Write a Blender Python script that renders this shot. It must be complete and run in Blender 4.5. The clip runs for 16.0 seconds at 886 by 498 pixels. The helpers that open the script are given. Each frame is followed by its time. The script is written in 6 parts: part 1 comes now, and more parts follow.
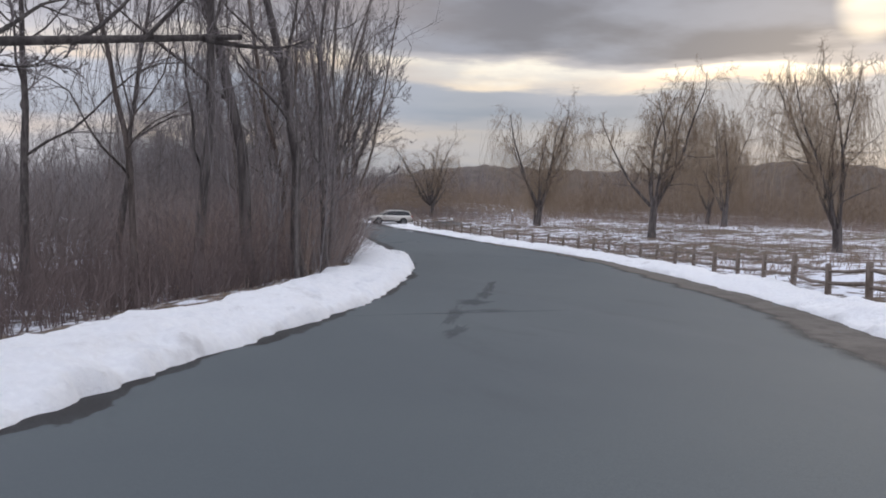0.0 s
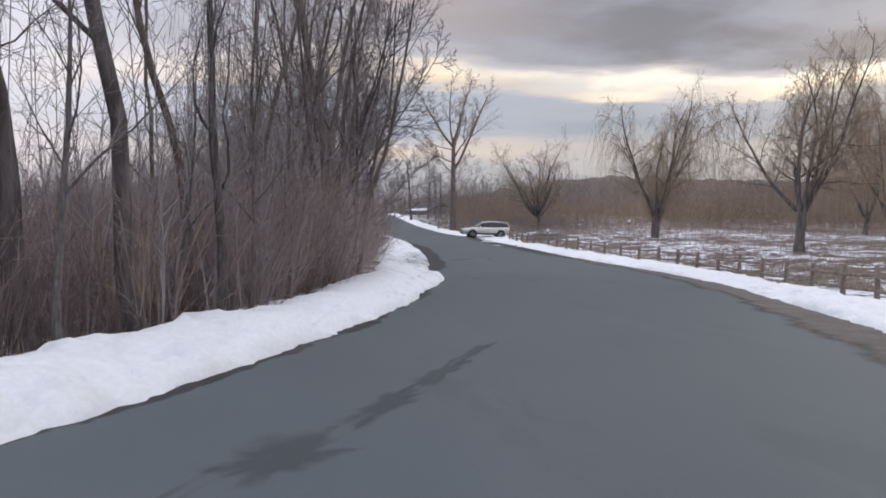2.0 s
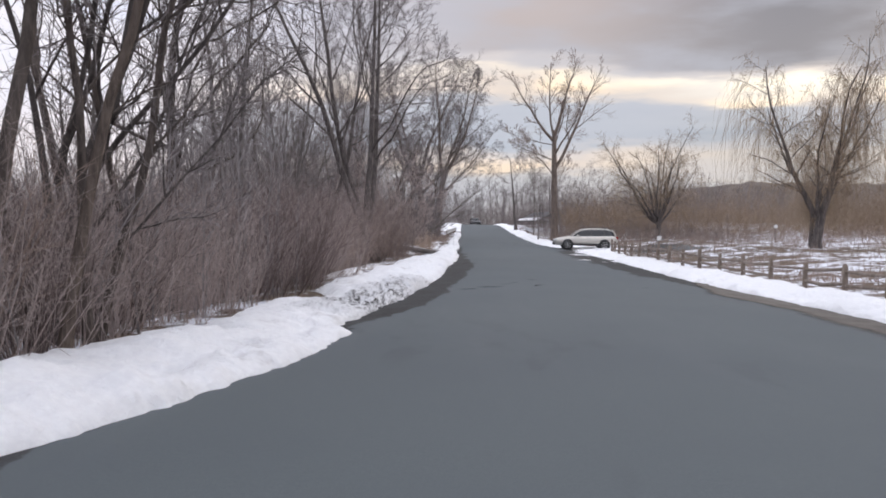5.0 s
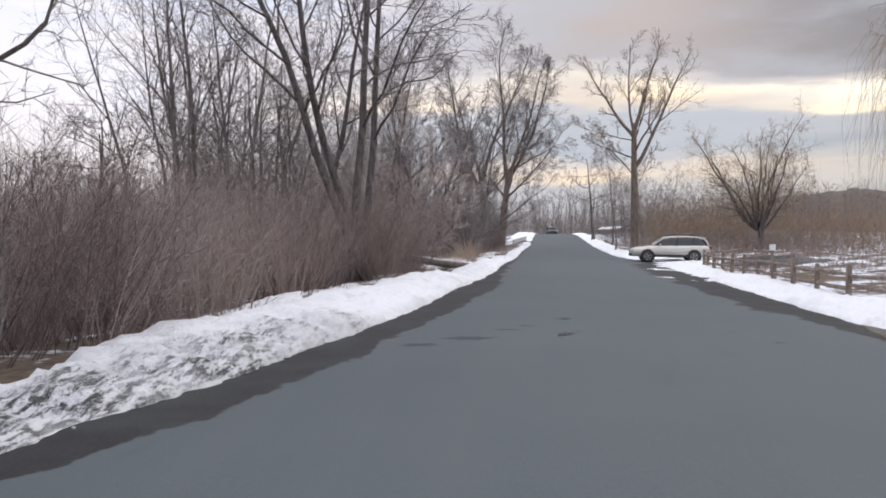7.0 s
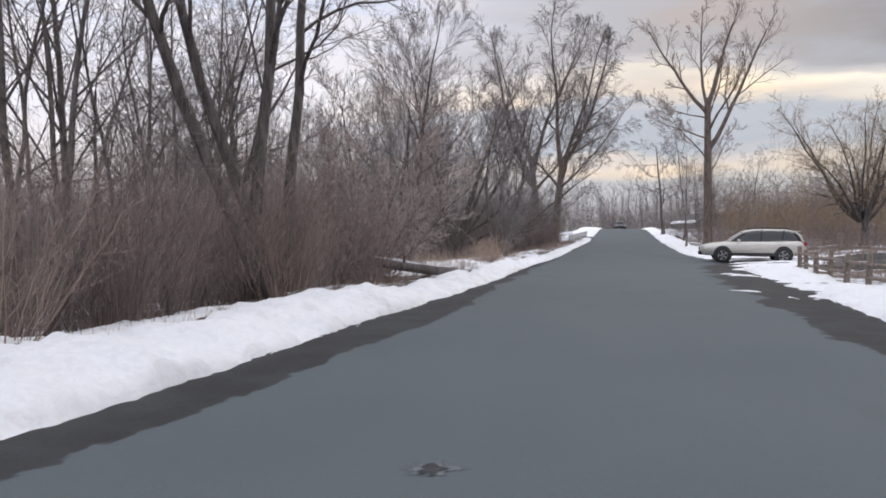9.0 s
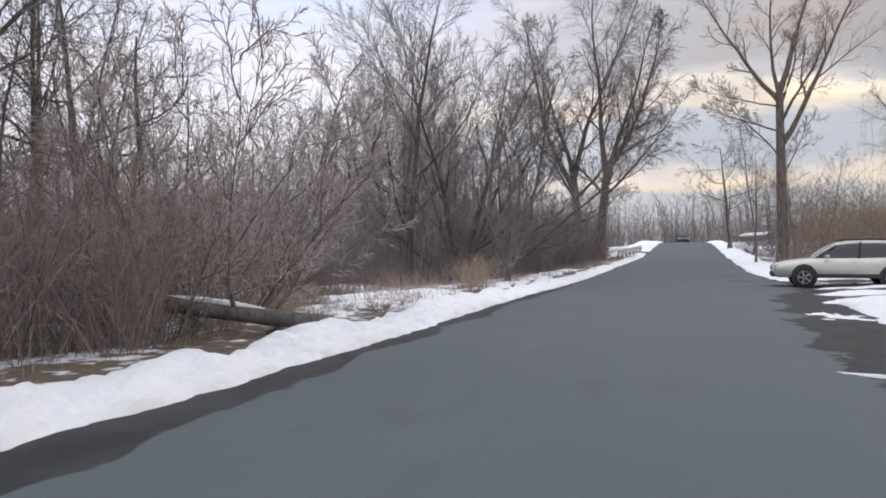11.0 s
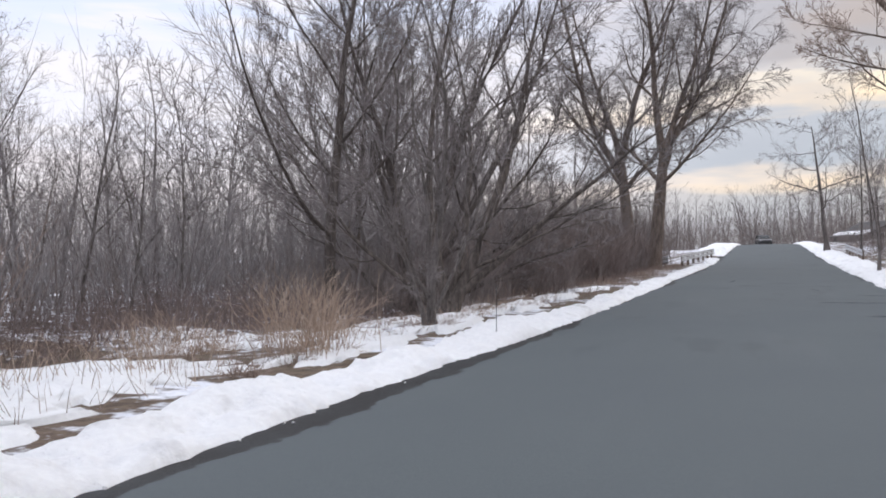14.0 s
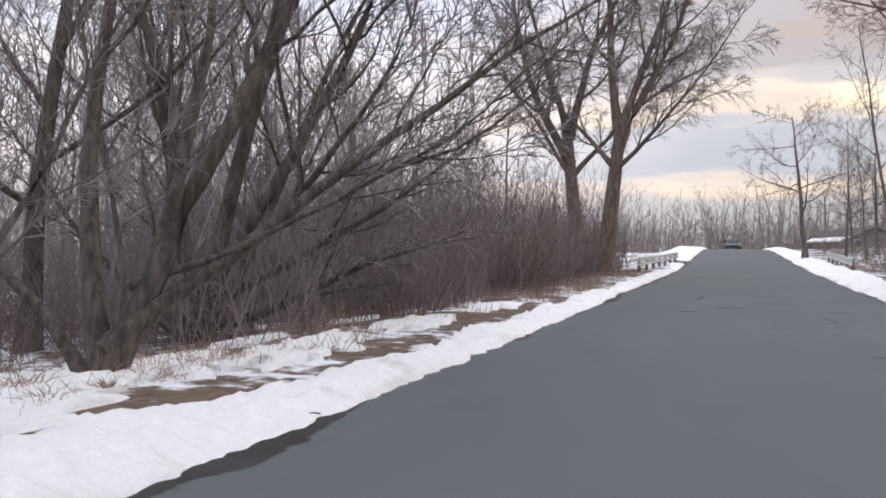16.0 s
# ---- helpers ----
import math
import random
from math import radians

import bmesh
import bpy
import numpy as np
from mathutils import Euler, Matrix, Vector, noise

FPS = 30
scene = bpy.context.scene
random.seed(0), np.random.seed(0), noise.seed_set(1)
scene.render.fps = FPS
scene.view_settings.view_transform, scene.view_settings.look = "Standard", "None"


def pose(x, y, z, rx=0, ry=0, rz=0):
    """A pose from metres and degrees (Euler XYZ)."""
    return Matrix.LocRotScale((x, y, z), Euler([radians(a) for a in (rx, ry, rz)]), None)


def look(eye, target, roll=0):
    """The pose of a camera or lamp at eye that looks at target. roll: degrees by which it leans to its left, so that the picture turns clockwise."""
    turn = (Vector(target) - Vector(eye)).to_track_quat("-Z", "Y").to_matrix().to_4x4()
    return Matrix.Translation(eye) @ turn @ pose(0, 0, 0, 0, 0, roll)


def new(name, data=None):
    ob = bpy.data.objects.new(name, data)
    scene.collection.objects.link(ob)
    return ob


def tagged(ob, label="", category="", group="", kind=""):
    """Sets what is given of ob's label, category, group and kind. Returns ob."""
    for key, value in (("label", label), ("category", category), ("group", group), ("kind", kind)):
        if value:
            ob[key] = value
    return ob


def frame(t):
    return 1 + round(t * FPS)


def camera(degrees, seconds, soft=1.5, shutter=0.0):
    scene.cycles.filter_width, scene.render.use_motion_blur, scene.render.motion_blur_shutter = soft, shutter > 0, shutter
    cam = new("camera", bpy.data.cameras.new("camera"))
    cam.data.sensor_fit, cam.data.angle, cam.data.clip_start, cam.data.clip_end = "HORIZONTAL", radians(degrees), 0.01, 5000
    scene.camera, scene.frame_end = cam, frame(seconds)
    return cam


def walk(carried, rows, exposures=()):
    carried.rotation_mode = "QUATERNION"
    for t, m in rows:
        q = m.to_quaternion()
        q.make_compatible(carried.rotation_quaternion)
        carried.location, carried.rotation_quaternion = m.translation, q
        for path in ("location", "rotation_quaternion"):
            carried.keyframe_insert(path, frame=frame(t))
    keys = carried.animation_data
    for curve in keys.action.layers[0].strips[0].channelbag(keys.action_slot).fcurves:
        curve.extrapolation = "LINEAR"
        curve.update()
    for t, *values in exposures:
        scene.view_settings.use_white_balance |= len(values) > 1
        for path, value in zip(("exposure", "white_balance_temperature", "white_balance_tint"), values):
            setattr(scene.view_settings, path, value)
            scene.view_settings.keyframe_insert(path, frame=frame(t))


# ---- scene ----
cam = camera(56.37, 16.0, soft=1.8)
PATH = [
    (0, (-17.929, -33.093, 1.921), (-17.266, -31.209, 1.824), 2.01),
    (0.5, (-16.305, -30.870, 1.858), (-15.715, -28.961, 1.772), 1.95),
    (1, (-14.804, -28.595, 1.799), (-14.294, -26.662, 1.721), 1.63),
    (1.5, (-13.409, -26.243, 1.757), (-12.974, -24.292, 1.686), 1.30),
    (2, (-12.144, -23.870, 1.702), (-11.779, -21.905, 1.630), 1.40),
    (2.5, (-10.980, -21.446, 1.646), (-10.673, -19.471, 1.574), 1.14),
    (3, (-9.767, -18.935, 1.587), (-9.520, -16.951, 1.514), 0.85),
    (3.5, (-8.677, -16.405, 1.535), (-8.479, -14.416, 1.463), 0.73),
    (4, (-7.693, -13.881, 1.475), (-7.538, -11.888, 1.408), 0.80),
    (4.2, (-7.285, -12.809, 1.457), (-7.153, -10.815, 1.393), 0.85),
    (6.3, (-4.426, -1.250, 1.264), (-4.490, 0.749, 1.242), 0.68),
    (6.5, (-4.168, -0.179, 1.246), (-4.256, 1.819, 1.225), 0.75),
    (7, (-3.572, 2.458, 1.235), (-3.721, 4.453, 1.211), 0.77),
    (7.5, (-3.044, 5.040, 1.233), (-3.252, 7.029, 1.207), 0.51),
    (8, (-2.593, 7.589, 1.221), (-2.846, 9.573, 1.188), 0.74),
    (8.5, (-2.164, 9.990, 1.201), (-2.453, 11.969, 1.165), 0.70),
    (9, (-1.680, 12.411, 1.223), (-2.004, 14.385, 1.188), 0.50),
    (9.2, (-1.458, 13.433, 1.235), (-1.795, 15.404, 1.197), 0.44),
    (11.3, (-0.054, 24.506, 1.325), (-0.560, 26.441, 1.334), -0.55),
    (11.5, (0.001, 25.568, 1.334), (-0.523, 27.498, 1.345), -0.91),
    (12, (0.080, 28.222, 1.355), (-0.481, 30.141, 1.368), -0.91),
    (12.5, (0.205, 30.942, 1.384), (-0.392, 32.851, 1.399), -1.05),
    (13, (0.185, 33.606, 1.388), (-0.435, 35.507, 1.406), -1.16),
    (13.5, (0.077, 36.307, 1.392), (-0.557, 38.204, 1.413), -1.18),
    (14, (0.030, 39.145, 1.395), (-0.611, 41.039, 1.415), -0.90),
    (14.5, (0.090, 42.101, 1.404), (-0.549, 43.996, 1.421), -0.26),
    (15, (0.179, 44.924, 1.413), (-0.445, 46.824, 1.435), -0.36),
    (15.5, (0.197, 47.547, 1.412), (-0.406, 49.454, 1.434), -0.25),
    (16, (-0.000, 50.000, 1.411), (-0.568, 51.918, 1.422), 0.81),
]
walk(cam, [(t, look(eye, target, roll)) for t, eye, target, roll in PATH],
     exposures=[(0, -0.04, 6200, 12), (2, 0.1, 6250, 13), (4.2, 0.26, 6350, 13), (6.3, 0.37, 6500, 12), (9.2, 0.27, 6450, 11), (12.5, 0.33, 6400, 11), (14.5, 0.38, 6450, 10.5), (16, 0.47, 6650, 13)])

# ---------------------------------------------------------------- world and sun
SUN_AZ, SUN_EL = 46.0, 13.0     # degrees to the right of +y, and up


def build_world():
    w = bpy.data.worlds.new("evening_sky")
    scene.world = w
    w.use_nodes = True
    nt = w.node_tree
    nt.nodes.clear()
    N, L = nt.nodes.new, nt.links.new

    def math_node(op, a, b=None, clamp=False):
        n = N("ShaderNodeMath")
        n.operation, n.use_clamp = op, clamp
        for i, v in enumerate((a, b)):
            if v is None:
                continue
            if isinstance(v, (int, float)):
                n.inputs[i].default_value = v
            else:
                L(v, n.inputs[i])
        return n.outputs[0]

    def ramp(fac, stops):
        n = N("ShaderNodeValToRGB")
        n.color_ramp.interpolation = "EASE"
        els = n.color_ramp.elements
        els[0].position, els[0].color = stops[0][0], (*stops[0][1], 1)
        els[1].position, els[1].color = stops[-1][0], (*stops[-1][1], 1)
        for p, c in stops[1:-1]:
            els.new(p).color = (*c, 1)
        L(fac, n.inputs[0])
        return n.outputs[0]

    def mix(fac, a, b):
        n = N("ShaderNodeMix")
        n.data_type = "RGBA"
        for sock, v in ((n.inputs[0], fac), (n.inputs[6], a), (n.inputs[7], b)):
            if isinstance(v, tuple):
                sock.default_value = (*v, 1)
            elif isinstance(v, (int, float)):
                sock.default_value = v
            else:
                L(v, sock)
        return n.outputs[2]

    co = N("ShaderNodeTexCoord").outputs["Generated"]
    sep = N("ShaderNodeSeparateXYZ")
    L(co, sep.inputs[0])
    # long flat cloud banks: noise stretched along the horizon
    mp = N("ShaderNodeMapping")
    mp.inputs["Scale"].default_value = (1.6, 1.6, 9.0)
    L(co, mp.inputs[0])
    n1 = N("ShaderNodeTexNoise")
    n1.inputs["Scale"].default_value, n1.inputs["Detail"].default_value = 1.7, 6.0
    n1.inputs["Roughness"].default_value = 0.52
    L(mp.outputs[0], n1.inputs["Vector"])
    mp2 = N("ShaderNodeMapping")
    mp2.inputs["Scale"].default_value = (2.2, 2.2, 16.0)
    mp2.inputs["Location"].default_value = (3.1, 1.7, 0.4)
    L(co, mp2.inputs[0])
    n2 = N("ShaderNodeTexNoise")
    n2.inputs["Scale"].default_value, n2.inputs["Detail"].default_value = 2.6, 8.0
    L(mp2.outputs[0], n2.inputs["Vector"])
    wob = math_node("MULTIPLY", math_node("SUBTRACT", n1.outputs["Fac"], 0.5), 0.13)
    wob2 = math_node("MULTIPLY", math_node("SUBTRACT", n2.outputs["Fac"], 0.5), 0.045)
    el = math_node("ADD", math_node("ADD", sep.outputs[2], wob), wob2)
    # sunset side: grey banks with two warm gaps
    warm = ramp(el, [(0.0, (0.36, 0.38, 0.42)), (0.055, (0.50, 0.49, 0.50)), (0.075, (0.86, 0.70, 0.54)),
                     (0.088, (0.80, 0.68, 0.58)), (0.105, (0.43, 0.47, 0.54)), (0.135, (0.50, 0.53, 0.58)),
                     (0.150, (1.05, 0.82, 0.56)), (0.168, (1.15, 0.96, 0.70)), (0.182, (0.70, 0.62, 0.56)),
                     (0.205, (0.47, 0.415, 0.40)), (0.30, (0.53, 0.455, 0.43)), (0.42, (0.66, 0.60, 0.58)), (1.0, (1.55, 1.6, 1.74))])
    # nearer the sun the upper bank is thicker and the gap brighter
    dusk = ramp(el, [(0.0, (0.36, 0.38, 0.42)), (0.055, (0.38, 0.40, 0.44)), (0.075, (0.50, 0.48, 0.47)),
                     (0.088, (0.40, 0.42, 0.46)), (0.105, (0.32, 0.36, 0.42)), (0.135, (0.42, 0.44, 0.48)),
                     (0.150, (1.25, 1.02, 0.72)), (0.170, (1.45, 1.30, 1.0)), (0.183, (0.62, 0.56, 0.52)),
                     (0.200, (0.22, 0.215, 0.235)), (0.33, (0.19, 0.19, 0.215)), (0.46, (0.55, 0.55, 0.58)), (1.0, (1.55, 1.6, 1.74))])
    # far side: thin bluish-white overcast
    cool = ramp(el, [(0.0, (0.66, 0.62, 0.66)), (0.08, (0.86, 0.80, 0.82)), (0.16, (0.86, 0.85, 0.93)),
                     (0.30, (0.72, 0.78, 0.95)), (1.0, (1.55, 1.6, 1.74))])
    puff = N("ShaderNodeMapRange")
    puff.interpolation_type = "SMOOTHSTEP"
    puff.inputs[1].default_value, puff.inputs[2].default_value, puff.inputs[4].default_value = 0.44, 0.62, 0.7
    L(n2.outputs["Fac"], puff.inputs[0])
    cool = mix(puff.outputs[0], cool, (0.90, 0.86, 0.89))
    # azimuth: 0 straight on down the road, positive to the sunset
    az = math_node("ARCTAN2", sep.outputs[0], sep.outputs[1])
    side = N("ShaderNodeMapRange")
    side.interpolation_type = "SMOOTHSTEP"
    side.inputs[1].default_value, side.inputs[2].default_value = -0.42, 0.12
    L(math_node("ADD", az, math_node("MULTIPLY", wob, 3.0)), side.inputs[0])
    back = N("ShaderNodeMapRange")
    back.interpolation_type = "SMOOTHSTEP"
    back.inputs[1].default_value, back.inputs[2].default_value = 1.7, 2.5
    back.inputs[3].default_value, back.inputs[4].default_value = 1.0, 0.0
    L(az, back.inputs[0])
    near = N("ShaderNodeMapRange")
    near.interpolation_type = "SMOOTHSTEP"
    near.inputs[1].default_value, near.inputs[2].default_value = 0.12, 0.45
    L(az, near.inputs[0])
    col = mix(math_node("MULTIPLY", side.outputs[0], back.outputs[0]), cool, mix(near.outputs[0], warm, dusk))
    # thicker rags of cloud across the gaps
    mp3 = N("ShaderNodeMapping")
    mp3.inputs["Scale"].default_value = (3.6, 3.6, 13.0)
    L(co, mp3.inputs[0])
    n3 = N("ShaderNodeTexNoise")
    n3.inputs["Scale"].default_value, n3.inputs["Detail"].default_value = 1.3, 7.0
    L(mp3.outputs[0], n3.inputs["Vector"])
    rag = N("ShaderNodeMapRange")
    rag.interpolation_type = "SMOOTHSTEP"
    rag.inputs[1].default_value, rag.inputs[2].default_value, rag.inputs[4].default_value = 0.42, 0.66, 0.6
    L(n3.outputs["Fac"], rag.inputs[0])
    col = mix(math_node("MULTIPLY", rag.outputs[0], math_node("MULTIPLY", side.outputs[0], back.outputs[0])), col, (0.46, 0.48, 0.54))
    # bright thin cloud round the hidden sun
    dirn = N("ShaderNodeVectorMath")
    dirn.operation = "DOT_PRODUCT"
    a, e = radians(SUN_AZ), radians(SUN_EL)
    dirn.inputs[1].default_value = (math.sin(a) * math.cos(e), math.cos(a) * math.cos(e), math.sin(e))
    L(co, dirn.inputs[0])
    glow = N("ShaderNodeMapRange")
    glow.interpolation_type = "SMOOTHSTEP"
    glow.inputs[1].default_value, glow.inputs[2].default_value = 0.9992, 1.0
    L(dirn.outputs["Value"], glow.inputs[0])
    gl = math_node("MULTIPLY", glow.outputs[0], math_node("MULTIPLY", n2.outputs["Fac"], 1.3), True)
    col = mix(gl, col, (1.9, 1.6, 1.15))
    sky = N("ShaderNodeTexSky")
    sky.sky_type, sky.sun_disc = "NISHITA", False
    sky.sun_elevation, sky.sun_rotation = radians(SUN_EL), radians(SUN_AZ)
    bg1, bg2 = N("ShaderNodeBackground"), N("ShaderNodeBackground")
    L(sky.outputs[0], bg1.inputs[0])
    bg1.inputs[1].default_value = 0.1
    L(col, bg2.inputs[0])
    bg2.inputs[1].default_value = 0.95
    ms = N("ShaderNodeMixShader")
    ms.inputs[0].default_value = 0.93
    L(bg1.outputs[0], ms.inputs[1])
    L(bg2.outputs[0], ms.inputs[2])
    out = N("ShaderNodeOutputWorld")
    L(ms.outputs[0], out.inputs[0])


build_world()
sun = new("sun", bpy.data.lights.new("sun", "SUN"))
sun.data.energy, sun.data.angle, sun.data.color = 0.5, radians(16), (1.0, 0.86, 0.68)
_a, _e = radians(SUN_AZ), radians(SUN_EL)
sun.matrix_world = look((60 * math.sin(_a) * math.cos(_e), 60 * math.cos(_a) * math.cos(_e), 60 * math.sin(_e)), (0, 0, 0))
scene.view_settings.exposure = 0.0


# ---------------------------------------------------------------- materials
class Mat:
    """Small helper round a node material with a Principled surface."""

    def __init__(self, name, color=(0.5, 0.5, 0.5), rough=0.8, metal=0.0, spec=0.5, m=None):
        self.m = m or bpy.data.materials.new(name)
        self.m.use_nodes = True
        self.nt = self.m.node_tree
        self.bsdf = self.nt.nodes["Principled BSDF"]
        self.co = None
        if m:
            return
        self.bsdf.inputs["Base Color"].default_value = (*color, 1)
        self.bsdf.inputs["Roughness"].default_value = rough
        self.bsdf.inputs["Metallic"].default_value = metal
        self.bsdf.inputs["Specular IOR Level"].default_value = spec

    def node(self, kind):
        return self.nt.nodes.new(kind)

    def link(self, a, b):
        self.nt.links.new(a, b)

    def coords(self, which="Object"):
        n = self.node("ShaderNodeTexCoord")
        return n.outputs[which]

    def noise(self, scale, detail=4.0, rough=0.55, vec=None, stretch=None):
        n = self.node("ShaderNodeTexNoise")
        n.inputs["Scale"].default_value, n.inputs["Detail"].default_value = scale, detail
        n.inputs["Roughness"].default_value = rough
        v = vec if vec is not None else self.coords()
        if stretch:
            mp = self.node("ShaderNodeMapping")
            mp.inputs["Scale"].default_value = stretch
            self.link(v, mp.inputs[0])
            v = mp.outputs[0]
        self.link(v, n.inputs["Vector"])
        return n.outputs["Fac"]

    def step(self, v, lo, hi, a=0.0, b=1.0):
        n = self.node("ShaderNodeMapRange")
        n.interpolation_type = "SMOOTHSTEP"
        for i, x in enumerate((lo, hi, a, b)):
            n.inputs[i + 1].default_value = x
        self.link(v, n.inputs[0])
        return n.outputs[0]

    def math(self, op, a, b):
        n = self.node("ShaderNodeMath")
        n.operation = op
        for i, v in enumerate((a, b)):
            if isinstance(v, (int, float)):
                n.inputs[i].default_value = v
            else:
                self.link(v, n.inputs[i])
        return n.outputs[0]

    def mix(self, fac, a, b):
        n = self.node("ShaderNodeMix")
        n.data_type = "RGBA"
        for sock, v in ((n.inputs[0], fac), (n.inputs[6], a), (n.inputs[7], b)):
            if isinstance(v, tuple):
                sock.default_value = (*v, 1)
            elif isinstance(v, (int, float)):
                sock.default_value = v
            else:
                self.link(v, sock)
        return n.outputs[2]

    def color(self, c):
        self.link(c, self.bsdf.inputs["Base Color"])
        return self

    def rough(self, c):
        self.link(c, self.bsdf.inputs["Roughness"])
        return self

    def bump(self, h, strength=0.4, dist=0.02):
        n = self.node("ShaderNodeBump")
        n.inputs["Strength"].default_value, n.inputs["Distance"].default_value = strength, dist
        self.link(h, n.inputs["Height"])
        self.link(n.outputs[0], self.bsdf.inputs["Normal"])
        return self


def island_random(mt):
    return mt.node("ShaderNodeNewGeometry").outputs["Random Per Island"]


def object_random(mt):
    return mt.node("ShaderNodeObjectInfo").outputs["Random"]


def bark_material(name, dark, light, rough=0.9):
    mt = Mat(name, rough=rough, spec=0.2)
    v = mt.noise(9.0, 6, 0.65, stretch=(1, 1, 0.22))
    big = mt.noise(1.1, 3)
    c = mt.mix(mt.step(v, 0.32, 0.7), dark, light)
    c = mt.mix(mt.math("MULTIPLY", mt.step(big, 0.45, 0.7), 0.45), c, tuple(0.5 * (a + b) * 0.9 for a, b in zip(dark, light)))
    c = mt.mix(mt.math("MULTIPLY", object_random(mt), 0.30), c, dark)
    mt.color(c)
    mt.bump(mt.math("ADD", mt.noise(22.0, 6, 0.72, stretch=(1, 1, 0.18)), mt.math("MULTIPLY", v, 0.8)), 1.0, 0.06)
    return mt.m


def twig_material(name, a, b, c3):
    mt = Mat(name, rough=0.85, spec=0.25)
    r = island_random(mt)
    c = mt.mix(mt.step(r, 0.0, 0.6), a, b)
    c = mt.mix(mt.step(r, 0.6, 1.0), c, c3)
    c = mt.mix(mt.math("MULTIPLY", mt.step(mt.noise(0.8, 3), 0.4, 0.7), 0.4), c, a)
    mt.color(c)
    return mt.m


BARK_GREY = bark_material("bark_grey", (0.12, 0.105, 0.098), (0.29, 0.26, 0.245))
BARK_DARK = bark_material("bark_dark", (0.085, 0.074, 0.070), (0.225, 0.197, 0.185))
BARK_BROWN = bark_material("bark_brown", (0.115, 0.09, 0.076), (0.285, 0.23, 0.195))
BARK_WET = bark_material("bark_wet_willow", (0.07, 0.059, 0.053), (0.20, 0.168, 0.15))
BARK_POLE = bark_material("bark_pole", (0.095, 0.079, 0.070), (0.255, 0.212, 0.19))
TWIG_GREY = twig_material("twig_grey", (0.152, 0.134, 0.131), (0.242, 0.215, 0.21), (0.315, 0.283, 0.278))
TWIG_BROWN = twig_material("twig_brown", (0.26, 0.197, 0.165), (0.31, 0.238, 0.20), (0.36, 0.282, 0.24))
TWIG_RED = twig_material("twig_red_brown", (0.145, 0.111, 0.104), (0.18, 0.14, 0.13), (0.215, 0.172, 0.16))
TWIG_GOLD = twig_material("twig_golden", (0.25, 0.187, 0.128), (0.37, 0.285, 0.20), (0.43, 0.345, 0.26))
TWIG_OSIER = twig_material("twig_osier", (0.225, 0.166, 0.116), (0.285, 0.212, 0.15), (0.33, 0.255, 0.186))
TWIG_HAZE = twig_material("twig_pale_grey", (0.235, 0.213, 0.21), (0.29, 0.265, 0.262), (0.34, 0.315, 0.312))
TWIG_MAUVE = twig_material("twig_mauve_brown", (0.335, 0.274, 0.253), (0.405, 0.335, 0.311), (0.47, 0.395, 0.37))
TWIG_UMBER = twig_material("twig_umber", (0.245, 0.197, 0.178), (0.30, 0.243, 0.221), (0.355, 0.293, 0.27))
TWIG_DUN = twig_material("twig_dun", (0.175, 0.148, 0.138), (0.225, 0.192, 0.179), (0.275, 0.236, 0.22))
REED = twig_material("dead_reed", (0.32, 0.235, 0.18), (0.46, 0.355, 0.28), (0.55, 0.45, 0.365))


